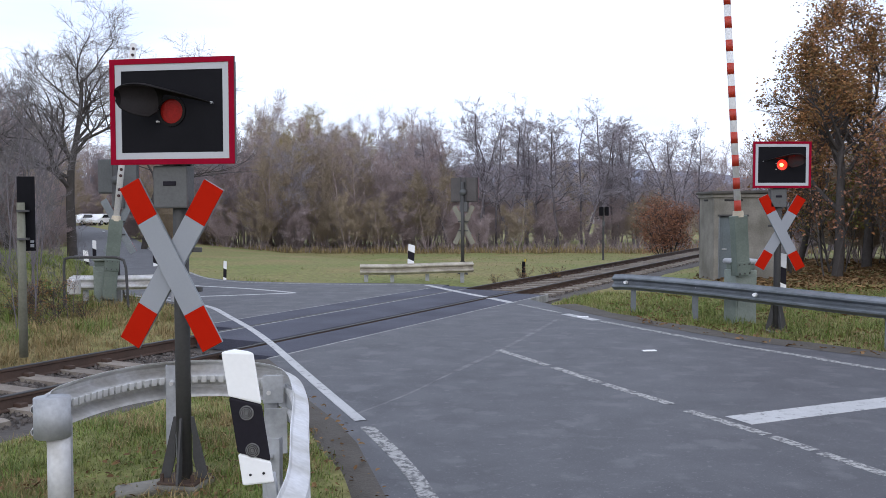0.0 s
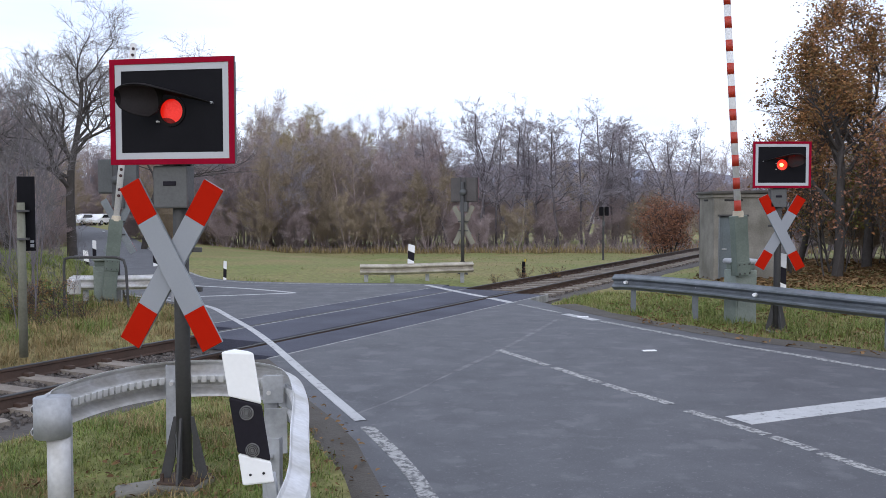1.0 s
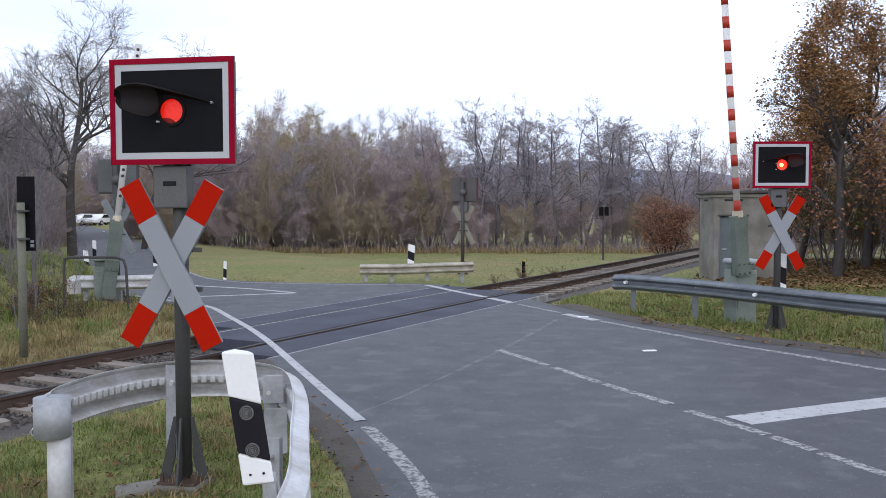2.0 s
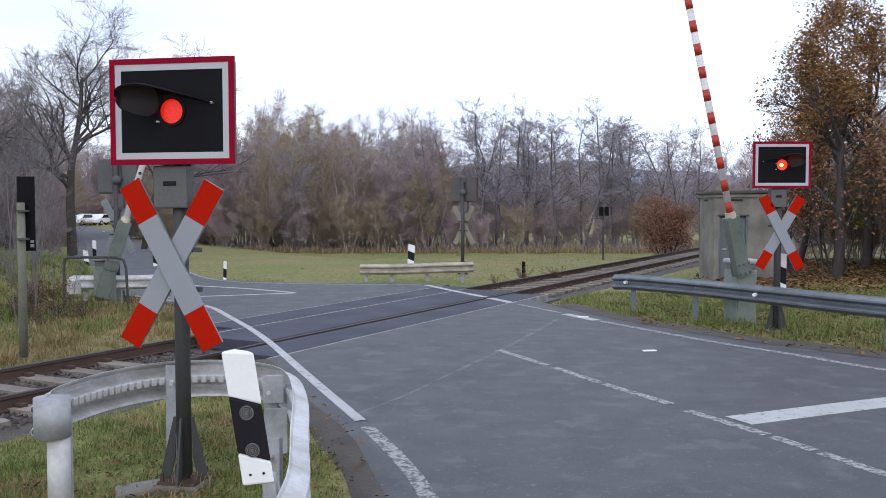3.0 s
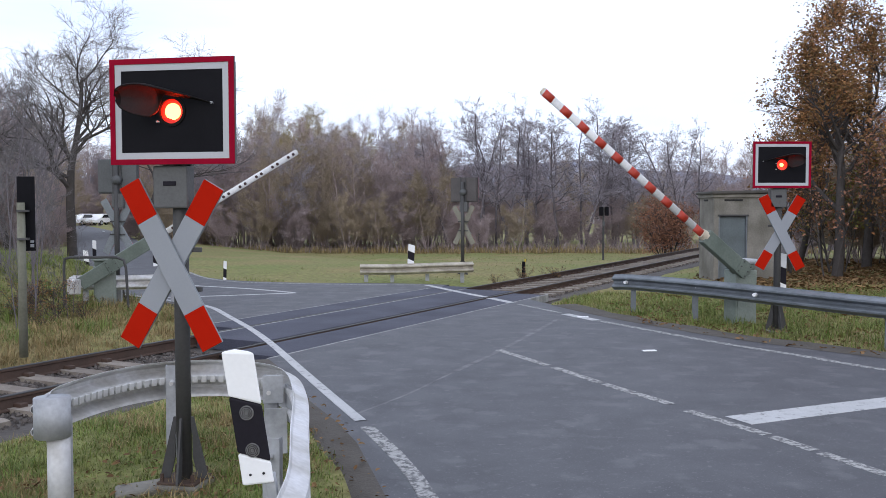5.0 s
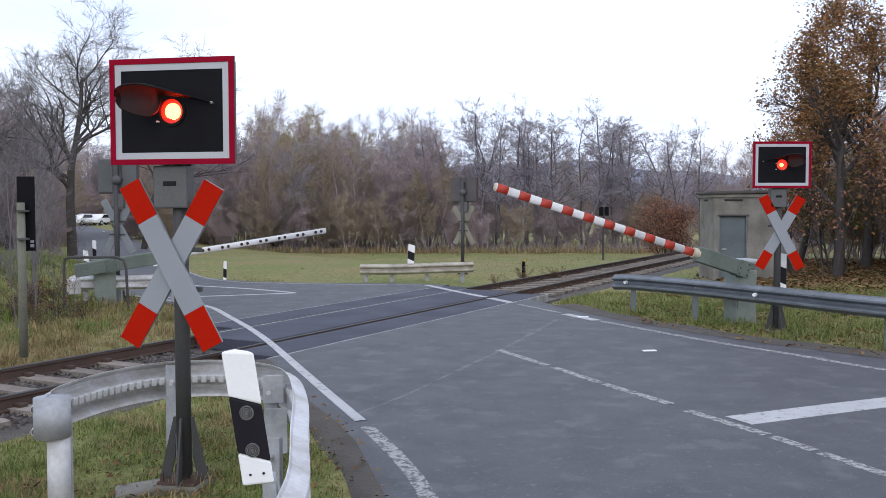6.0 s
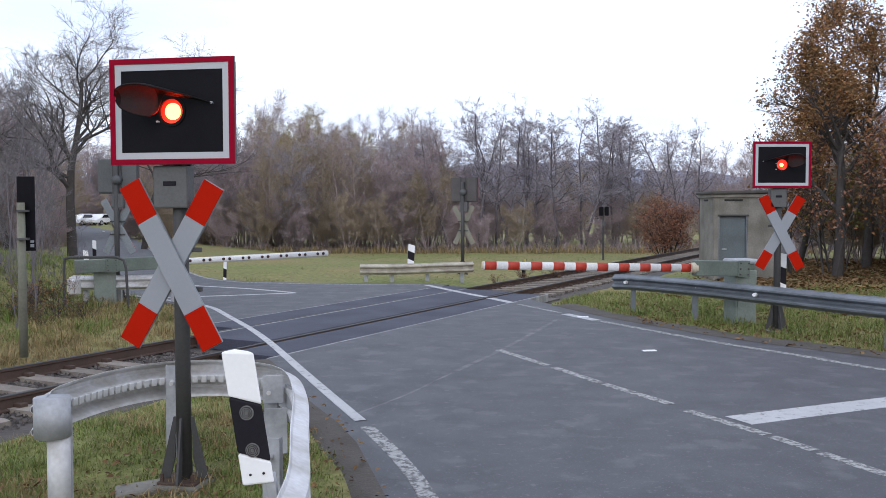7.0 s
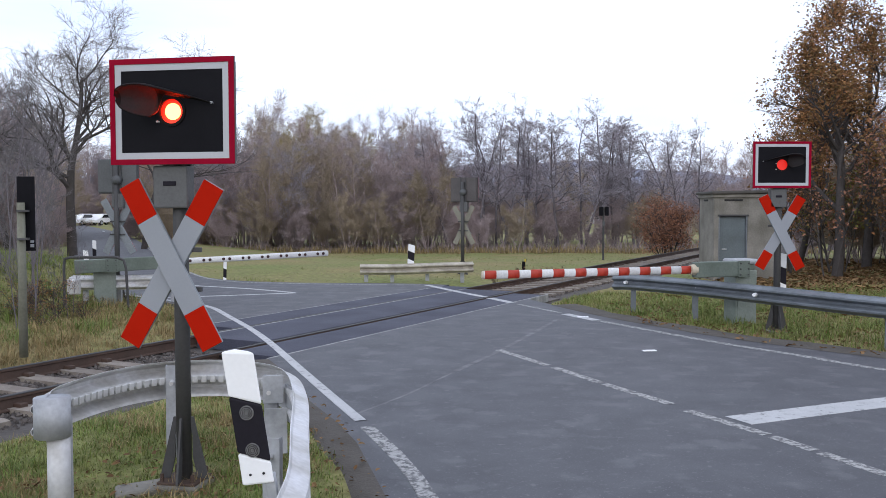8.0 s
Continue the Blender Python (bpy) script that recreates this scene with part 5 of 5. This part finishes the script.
def big_trees():
    for seed, x, y, h, r in ((3, -16.4, 40.0, 8.7, 0.2), (12, -15.3, 46.0, 8.5, 0.15), (15, -20.6, 43.0, 8.0, 0.15)):
        segs = grow(seed, h, r, 0.78, kids=(15, 8, 7, 6), bare=0.36, twig=0.0075, level_len=(0.5, 0.52, 0.52, 0.6), wiggle=0.17)
        oak = bare_tree("oak_tree", pose(x, y, float(land(x, y)) - 0.1, 0, 0, seed * 40), segs, BARK, BARK_OAK, "tall bare oak tree with spreading crown", "tree", "tall bare oaks", split=2)
        oak.matrix_basis = oak.matrix_basis @ Matrix.Diagonal((1.15, 1.15, 0.94, 1))
        tagged(part("twig_mass", twig_mass("twig_mass", segs, BARK_OAK, 1, 0.3, 0.006, random.Random(seed), 4, 0.3), BARK_OAK, oak, "haze of fine bare twigs"), kind="stuff")
    willow(pose(-11.6, 78, -1.2), 31, 9.3, "yellow-tinged willow tree behind the brushwood")
    willow(pose(-14.0, 79, -1.2, 0, 0, 120), 32, 8.6, "yellow-tinged willow tree behind the brushwood")
    willow(pose(-12.6, 74, -1.2, 0, 0, 60), 34, 7.4, "ochre-tinged willow tree over the brushwood")
    willow(pose(-9.8, 74.5, -1.2, 0, 0, 300), 35, 7.9, "ochre-tinged willow tree over the brushwood")
    willow(pose(-9.2, 79.5, -1.2, 0, 0, 220), 33, 8.5, "yellow-tinged willow tree behind the brushwood")
    rnd = random.Random(5)
    for seed, x, y, h, r, n in ((41, 11.0, 25.2, 6.5, 0.16, 5), (42, 13.0, 23.5, 7.4, 0.19, 5), (43, 13.6, 29.0, 8.0, 0.16, 4), (44, 12.2, 31.0, 5.8, 0.12, 4), (45, 15.2, 25.0, 8.2, 0.17, 5)):
        segs = grow(seed, h, r, 0.8, kids=(13, 5, 5, 3), bare=0.3, twig=0.006, level_len=(0.38, 0.52, 0.55, 0.55), wiggle=0.2)
        z = float(land(x, y)) - 0.1
        t = thing("russet_oak", pose(x, y, z, 0, 0, seed * 77), "oak tree with russet autumn leaves by the line", "tree", "russet oaks")
        leafy(t, segs, LEAF_BROWN, n + 4, 0.095, rnd, 0.16, (3, 4), "russet leaves", -0.08)
    base = []
    for k in range(44):
        x, y = rnd.uniform(9.4, 18), rnd.uniform(20.5, 34)
        if on_track(x, y) or x < 0.37 * y:
            continue
        if len(base) < 4:
            segs = grow(90 + k, 4.2, 0.04, 0.5, kids=(7, 4, 3), stems=2, bare=0.15, twig=0.006, wiggle=0.2)
            t = thing("sapling", pose(x, y, float(land(x, y)) - 0.05), "thin sapling with some withered leaves", "shrub", "saplings")
            leafy(t, segs, (LEAF_GREEN, LEAF_BROWN, LEAF_RED, LEAF_BROWN)[len(base)], 1, 0.1, rnd, 0.13, (2, 3), "sparse leaves")
            base.append(t)
        else:
            copy_thing(base[rnd.choice((1, 1, 2, 3, 3, 2, 0))], pose(x, y, float(land(x, y)) - 0.05, 0, 0, rnd.uniform(0, 360)))
    segs = grow(71, 2.9, 0.06, 0.6, kids=(10, 6, 5), stems=5, bare=0.05, twig=0.008, wiggle=0.24)
    t = thing("beech_shrub", pose(11.6, 47.0, -0.6), "copper-leaved rounded shrub beside the railway", "shrub")
    leafy(t, segs, LEAF_RED, 2, 0.085, rnd, 0.22, (2, 3), "copper dead leaves")
    segs = grow(73, 2.0, 0.03, 0.6, kids=(6, 4, 3), stems=5, bare=0.05, twig=0.005, wiggle=0.3)
    t = thing("bramble_bush", pose(-7.1, 16.6, 0.0), "tangled dark brown bramble beside the track", "shrub", "brambles")
    leafy(t, segs, LEAF_BROWN, 1, 0.05, rnd, 0.05, (3, 3), "few withered leaves")
    t.scale = (0.55, 0.55, 0.4)
    for x, y, s in ((-7.6, 16.4, 0.5), (-6.7, 17.0, 0.35), (-7.9, 17.3, 0.5), (-6.9, 15.6, 0.3), (2.4, 27.4, 0.4), (1.6, 26.6, 0.3), (3.4, 28.6, 0.4)):
        c = copy_thing(t, pose(x, y, float(land(x, y)) - 0.03, 0, 0, x * 50))
        c.scale = (s, s, s * 0.75)


plant_trees()
big_trees()


# ---------------------------------------------------------------- grass, litter, distance
def blades(name, label, n, region, height, mat, seed, width=0.012, lean=0.5, keep=None, margin=0.0, clumps=0, spread=0.06, back=2.15):
    """Grass as one object: single bent blades over a stretch of the plan."""
    rng = np.random.default_rng(seed)
    x0, x1, y0, y1 = region
    if clumps:
        cx, cy = rng.uniform(x0, x1, clumps), rng.uniform(y0, y1, clumps)
        pick = rng.integers(0, clumps, n)
        x, y = cx[pick] + rng.normal(0, spread, n), cy[pick] + rng.normal(0, spread, n)
    else:
        x, y = rng.uniform(x0, x1, n), rng.uniform(y0, y1, n)
    u = (x - RAIL_FRONT.x) * ACROSS.x + (y - RAIL_FRONT.y) * ACROSS.y + GAUGE / 2
    ok = (road_depth(x, y) < -margin * (0.7 + 0.6 * rng.random(n)) - 0.03 + 0.12 * rng.random(n) - 0.06) & (np.abs(u) > np.where(u < 0, back, 1.85) + 0.5 * rng.random(n))
    if keep is not None:
        ok &= keep(x, y, rng)
    x, y = x[ok], y[ok]
    z = land(x, y) - 0.01
    n = len(x)
    patch = 0.6 + 0.8 * (0.5 + 0.5 * np.sin(x * 3.1 + 1.7 * np.sin(y * 2.3)) * np.cos(y * 2.7))
    h = height * rng.uniform(0.4, 1.25, n) * patch
    a, tilt = rng.uniform(0, 2 * np.pi, n), rng.uniform(0.1, lean, n) + 0.4 * rng.random(n) ** 3
    dx, dy = np.cos(a), np.sin(a)
    w = width * rng.uniform(0.6, 1.3, n)
    out = np.empty((n, 5, 3))
    lean_x, lean_y = np.sin(tilt) * h * dx, np.sin(tilt) * h * dy
    for i, (side, up, out_f) in enumerate(((-1, 0, 0), (1, 0, 0), (-0.7, 0.6, 0.4), (0.7, 0.6, 0.4), (0, 1, 1.3))):
        out[:, i, 0] = x - dy * w * side + lean_x * out_f
        out[:, i, 1] = y + dx * w * side + lean_y * out_f
        out[:, i, 2] = z + np.cos(tilt) * h * up
    base = np.arange(n)[:, None] * 5
    faces = (base + np.array([0, 1, 3, 2])).tolist() + (base + np.array([2, 3, 4])).tolist()
    tagged(part(name, raw(name, out.reshape(-1, 3).tolist(), faces, mat), mat), label, "grass", kind="stuff")


def litter(name, label, n, region, size, mat, seed):
    rnd = random.Random(seed)
    xs = np.array([rnd.uniform(region[0], region[1]) for _ in range(n)])
    ys = np.array([rnd.uniform(region[2], region[3]) for _ in range(n)])
    depth, zs = road_depth(xs, ys), land(xs, ys)
    verts, faces = [], []
    for x, y, z, dp in zip(xs, ys, zs, depth):
        if dp > 0.1 or on_track(x, y):
            continue
        e = Euler((rnd.uniform(-0.6, 0.6), rnd.uniform(-0.6, 0.6), rnd.uniform(0, 6.28))).to_matrix()
        s = size * rnd.uniform(0.5, 1.3)
        p = Vector((x, y, (max(z, 0.004) if dp > -0.05 else z) + rnd.uniform(0.015, 0.06)))
        k = len(verts)
        for q in ((0, -0.5, 0), (0.28, -0.1, 0.1), (0.2, 0.3, 0.06), (0, 0.55, -0.05), (-0.22, 0.25, 0.06), (-0.27, -0.12, 0.1)):
            verts.append(tuple(p + e @ (Vector(q) * s)))
        faces += [(k, k + 1, k + 2, k + 3), (k, k + 3, k + 4, k + 5)]
    tagged(part(name, raw(name, verts, faces, mat), mat), label, "leaf litter", kind="stuff")


def verge(edge, side, width, name, label, y0, y1):
    """A strip of bare grit along the edge of the asphalt."""
    bm = bmesh.new()
    rows = []
    pts = [p for p in edge if y0 < p.y < y1]
    rnd = random.Random(8)
    for i, p in enumerate(pts):
        d = (pts[min(i + 1, len(pts) - 1)] - pts[max(i - 1, 0)]).normalized()
        s = Vector((d.y, -d.x, 0)) * side
        w = width * rnd.uniform(0.75, 1.2)
        rows.append([bm.verts.new(p - s * 0.05 + Vector((0, 0, 0.004))), bm.verts.new(p + s * w * 0.5 + Vector((0, 0, 0.012))), bm.verts.new(p + s * w + Vector((0, 0, -0.10)))])
    for a, b in zip(rows, rows[1:]):
        for i in (0, 1):
            bm.faces.new((a[i], a[i + 1], b[i + 1], b[i]))
    bmesh.ops.recalc_face_normals(bm, faces=bm.faces[:])
    tagged(part(name, bm, GRIT, None, "", True), label, "verge", kind="structure")


def cover():
    verge(ROAD_R, 1, 0.95, "verge", "dark gritty strip between asphalt and grass", -10, 19.2)
    verge(ROAD_L, -1, 0.34, "verge", "dark gritty strip between asphalt and signal post grass", -10, 12.4)
    blades("grass", "short green and yellow grass round the signal post", 130000, (-6.5, 0.6, 2.5, 11.5), 0.062, GRASS, 1, 0.0042, 1.2, None, 0.2)
    blades("dry_grass", "straw-coloured grass by the ballast", 22000, (-5.5, -0.4, 3.5, 11.5), 0.08, GRASS_DRY, 2, 0.0035, 1.0,
           lambda x, y, g: np.sin(x * 2.1 + y) * np.cos(y * 1.7 - x) > 0.1)
    blades("grass", "rough green grass along the guardrail", 70000, (2.5, 14, 9, 22), 0.13, GRASS, 3, 0.006, 1.1, None, 0.6)
    blades("dry_grass", "brown dry grass along the guardrail", 14000, (2.5, 14, 9, 24), 0.12, GRASS_DRY, 4, 0.005, 1.0, None, 0.45)
    blades("grass", "rough green grass on the bank beyond the track", 60000, (-16, -4.5, 11.5, 26), 0.12, GRASS, 5, 0.006,
           0.6, lambda x, y, g: g.random(len(x)) < np.clip((-x - 5.0) / 3.0, 0.35, 1))
    blades("dry_grass", "tall straw-brown grass beyond the track", 30000, (-13, -4.0, 10, 21), 0.15, GRASS_DRY, 6, 0.005, 1.1,
           lambda x, y, g: g.random(len(x)) < np.clip((7.4 + x) / 1.2, 0.04, 1), back=1.25)
    blades("grass", "short meadow grass behind the crossing", 26000, (-16, 14, 24, 58), 0.04, GRASS, 7, 0.012, 1.3)
    blades("dry_grass", "pale dry tufts over the meadow", 3000, (-16, 16, 24, 60), 0.05, GRASS_DRY, 8, 0.012, 1.1)
    blades("grass_tufts", "longer green tufts in the grass", 30000, (-5.0, 0.3, 3.6, 10.5), 0.10, GRASS_DEEP, 21, 0.0045, 1.3, None, 0.25, 420, 0.1)
    blades("dry_grass", "tangled straw tufts in the grass", 9000, (-5.0, -0.6, 4.0, 10.5), 0.13, GRASS_DRY, 22, 0.004, 1.4, None, 0.3, 80, 0.12)
    blades("grass_tufts", "longer green tufts along the guardrail", 24000, (2.6, 13, 9.5, 20), 0.2, GRASS_DEEP, 23, 0.006, 1.2, None, 0.75, 420, 0.1)
    blades("grass_tufts", "longer green tufts on the bank", 22000, (-13, -5, 12, 24), 0.2, GRASS_DEEP, 24, 0.007, 1.2, None, 0.2, 380, 0.12)
    blades("dry_grass", "straw-brown tufts beside the rails", 18000, (-9.5, -3.8, 10.5, 20), 0.2, GRASS_DRY, 25, 0.006, 1.2, lambda x, y, g: x > -7.1 - 0.5 * g.random(len(x)), 0.2, 300, 0.14, 1.35)
    blades("tall_weeds", "tall brown dead weeds at the foot of the wood", 9000, (-40, 24, 57.6, 62), 0.7, BARK_BROWN, 26, 0.02, 0.7)
    blades("tall_weeds", "olive weeds at the foot of the wood", 9000, (-40, 24, 56.6, 59), 0.5, GRASS_DRY, 27, 0.02, 0.8)
    litter("fallen_leaves", "fallen tan oak leaves on the verge", 7000, (3.5, 15, 11, 26), 0.085, LEAF_TAN, 9)
    litter("fallen_leaves", "thick brown leaf litter under the oaks", 26000, (7.5, 24, 16.5, 36), 0.13, LEAF_TAN, 12)
    litter("fallen_leaves", "scattered fallen leaves in the grass", 2600, (-5, 0, 4, 11), 0.05, LEAF_TAN, 10)


LEAF_TAN = material("tan_fallen_leaves", (0.22, 0.14, 0.07), 0.85, second=(0.14, 0.09, 0.045), scale=1, fine=12, per_island=0.5, hue_to=(0.14, 0.075, 0.035), bump=0, spec=0.2)
GRASS_DEEP = material("deep_green_blades", (0.125, 0.195, 0.042), 0.75, second=(0.095, 0.14, 0.034), scale=1.5, fine=9, per_island=0.4, hue_to=(0.18, 0.19, 0.06), bump=0, spec=0.3)
cover()


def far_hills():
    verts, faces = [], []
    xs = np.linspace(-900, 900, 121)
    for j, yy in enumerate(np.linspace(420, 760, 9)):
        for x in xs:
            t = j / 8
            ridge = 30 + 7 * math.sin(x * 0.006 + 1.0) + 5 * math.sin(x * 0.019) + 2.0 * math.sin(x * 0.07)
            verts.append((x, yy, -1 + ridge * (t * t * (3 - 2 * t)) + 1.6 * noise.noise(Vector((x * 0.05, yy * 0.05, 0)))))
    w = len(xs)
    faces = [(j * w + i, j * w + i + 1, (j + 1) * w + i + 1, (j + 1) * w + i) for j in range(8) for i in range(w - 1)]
    tagged(part("backdrop_hills", raw("backdrop_hills", verts, faces, HILL, True), HILL), "wooded hills in the distance, tinted blue-grey for haze", "hill", kind="structure")


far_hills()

slab_piece = thing("stone_slab", pose(-2.24, 6.62, -0.1, 3, -4, 20), "broken grey concrete slab lying in the grass", "stone")
part("slab", boxed(0.36, 0.24, 0.1, 0, 0, 0.03, 0.025), CONCRETE, slab_piece)


def far_house(m, w, d, h, label):
    t = thing("house", m, label, "house", "village houses")
    part("wall", boxed(w, d, h, 0, 0, h / 2, 0.02), HOUSE_WHITE, t, "pale rendered walls")
    roof = slab([(-w / 2 - 0.4, h), (w / 2 + 0.4, h), (0, h + w * 0.42)], -d / 2 - 0.3, d / 2 + 0.3)
    part("roof", roof, HOUSE_ROOF, t, "dull red pitched roof")
    for x in (-w / 4, w / 4):
        for z in (h * 0.3, h * 0.7):
            part("window", boxed(0.9, 0.08, 1.1, x, -d / 2 - 0.02, z, 0.01), GLASS_DARK, t, "dark window")
    return t


for x, y, w, h in ((14.5, 205, 5.0, 2.8), (33.5, 212, 5, 2.8), (44.5, 215, 5.5, 2.8)):
    far_house(pose(x, y, float(land(x, y)) - 0.1, 0, 0, (x * 37) % 50 - 25), w, 6.5, h, "pale village house seen through the trees")


def parked_car(m, label):
    t = thing("car", m, label, "car", "parked cars")
    prof = [(-2.0, 0.35), (-2.05, 0.7), (-1.5, 0.85), (-0.9, 1.38), (0.7, 1.42), (1.4, 0.95), (2.05, 0.85), (2.1, 0.35)]
    part("body", slab(prof, -0.82, 0.82), POST_WHITE, t, "white painted body")
    part("side_window", slab([(-1.2, 0.92), (-0.8, 1.3), (0.6, 1.32), (1.1, 0.95)], -0.835, 0.835), GLASS_DARK, t, "dark side windows")
    for x in (-1.3, 1.35):
        for y in (-0.75, 0.75):
            wheel = part("wheel", rodded((x, y - 0.1, 0.31), (x, y + 0.1, 0.31), 0.31, seg=18), RUBBER, t, "black tyre")
            part("rim", rodded((x, y - 0.11, 0.31), (x, y + 0.11, 0.31), 0.18, seg=12), GALV, wheel)
    return t


parked_car(pose(-44.6, 112, 0.0, 0, 0, 76), "small white car parked far up the road")
parked_car(pose(-42.6, 113.5, 0.0, 0, 0, 70), "white car parked far up the road")


# ---------------------------------------------------------------- what moves
def lamp_rows(starts, lit, thing_pose):
    """The added disc swings aside while the lamp is lit, in place of a change in its glow."""
    rows, shut, wide = [], 0.0, 78.0
    rows.append((0.0, any(q + 0.03 <= 0.0 < q + lit for q in starts)))
    for s in starts:
        for t, lit_now in ((s, False), (s + 0.067, True), (s + lit, True), (s + lit + 0.067, False)):
            if 0.0 < t < 8.0:
                rows.append((t, lit_now))
    rows.append((8.0, any(q + 0.03 <= 8.0 < q + lit for q in starts)))
    return [(t, thing_pose @ pose(0, 0, 0, 0, wide if lit_now else shut, 0)) for t, lit_now in rows]


RIGHT_ANGLES = ((0.0, 85.6), (1.0, 85.6), (1.7, 85.6), (2.0, 85.0), (2.4, 82.9), (2.8, 79.0), (3.0, 76.3), (3.5, 69.2), (4.0, 59.2), (4.5, 49.3), (4.7, 44.9), (5.2, 33.5),
                (5.8, 20.6), (6.0, 17.0), (6.5, 9.0), (7.0, 1.7), (7.12, 0.0), (7.3, -0.15), (8.0, -0.15))
LEFT_ANGLES = ((0.0, 83.8), (1.0, 83.8), (1.6, 83.8), (2.0, 82.6), (2.4, 79.6), (2.8, 75.6), (3.0, 73.0), (3.5, 64.8), (4.0, 55.0), (4.5, 44.1), (4.7, 39.4), (5.2, 26.8),
               (5.8, 12.8), (6.0, 8.4), (6.2, 4.7), (6.35, 2.1), (6.5, 2.0), (8.0, 2.0))


def motions():
    walk(right_boom, [(t, pose(0, 0, 0.966, 0, -a, 0)) for t, a in RIGHT_ANGLES])
    walk(left_boom, [(t, pose(0, 0, 0.86, 0, -a, 0)) for t, a in LEFT_ANGLES])
    # the added discs stand in for dimming: the dull one clears the lamp while it glows at all, the ember one only while
    # it burns fully
    for shutters, pin, first, fades in ((near_shutters, pose(0.014 - PIVOT, 0, LAMP_Z), -0.93, (-0.05, 0.04, 0.58, 0.78)), (right_shutters, pose(-PIVOT, 0, LAMP_Z), -0.46, (-0.01, 0.05, 0.57, 0.72))):
        begins = [first + 0.978 * k for k in range(10)]
        walk(shutters[0], lamp_rows([q + fades[0] for q in begins], fades[3] - fades[0], pin))
        walk(shutters[1], lamp_rows([q + fades[1] for q in begins], fades[2] - fades[1], pin))


motions()
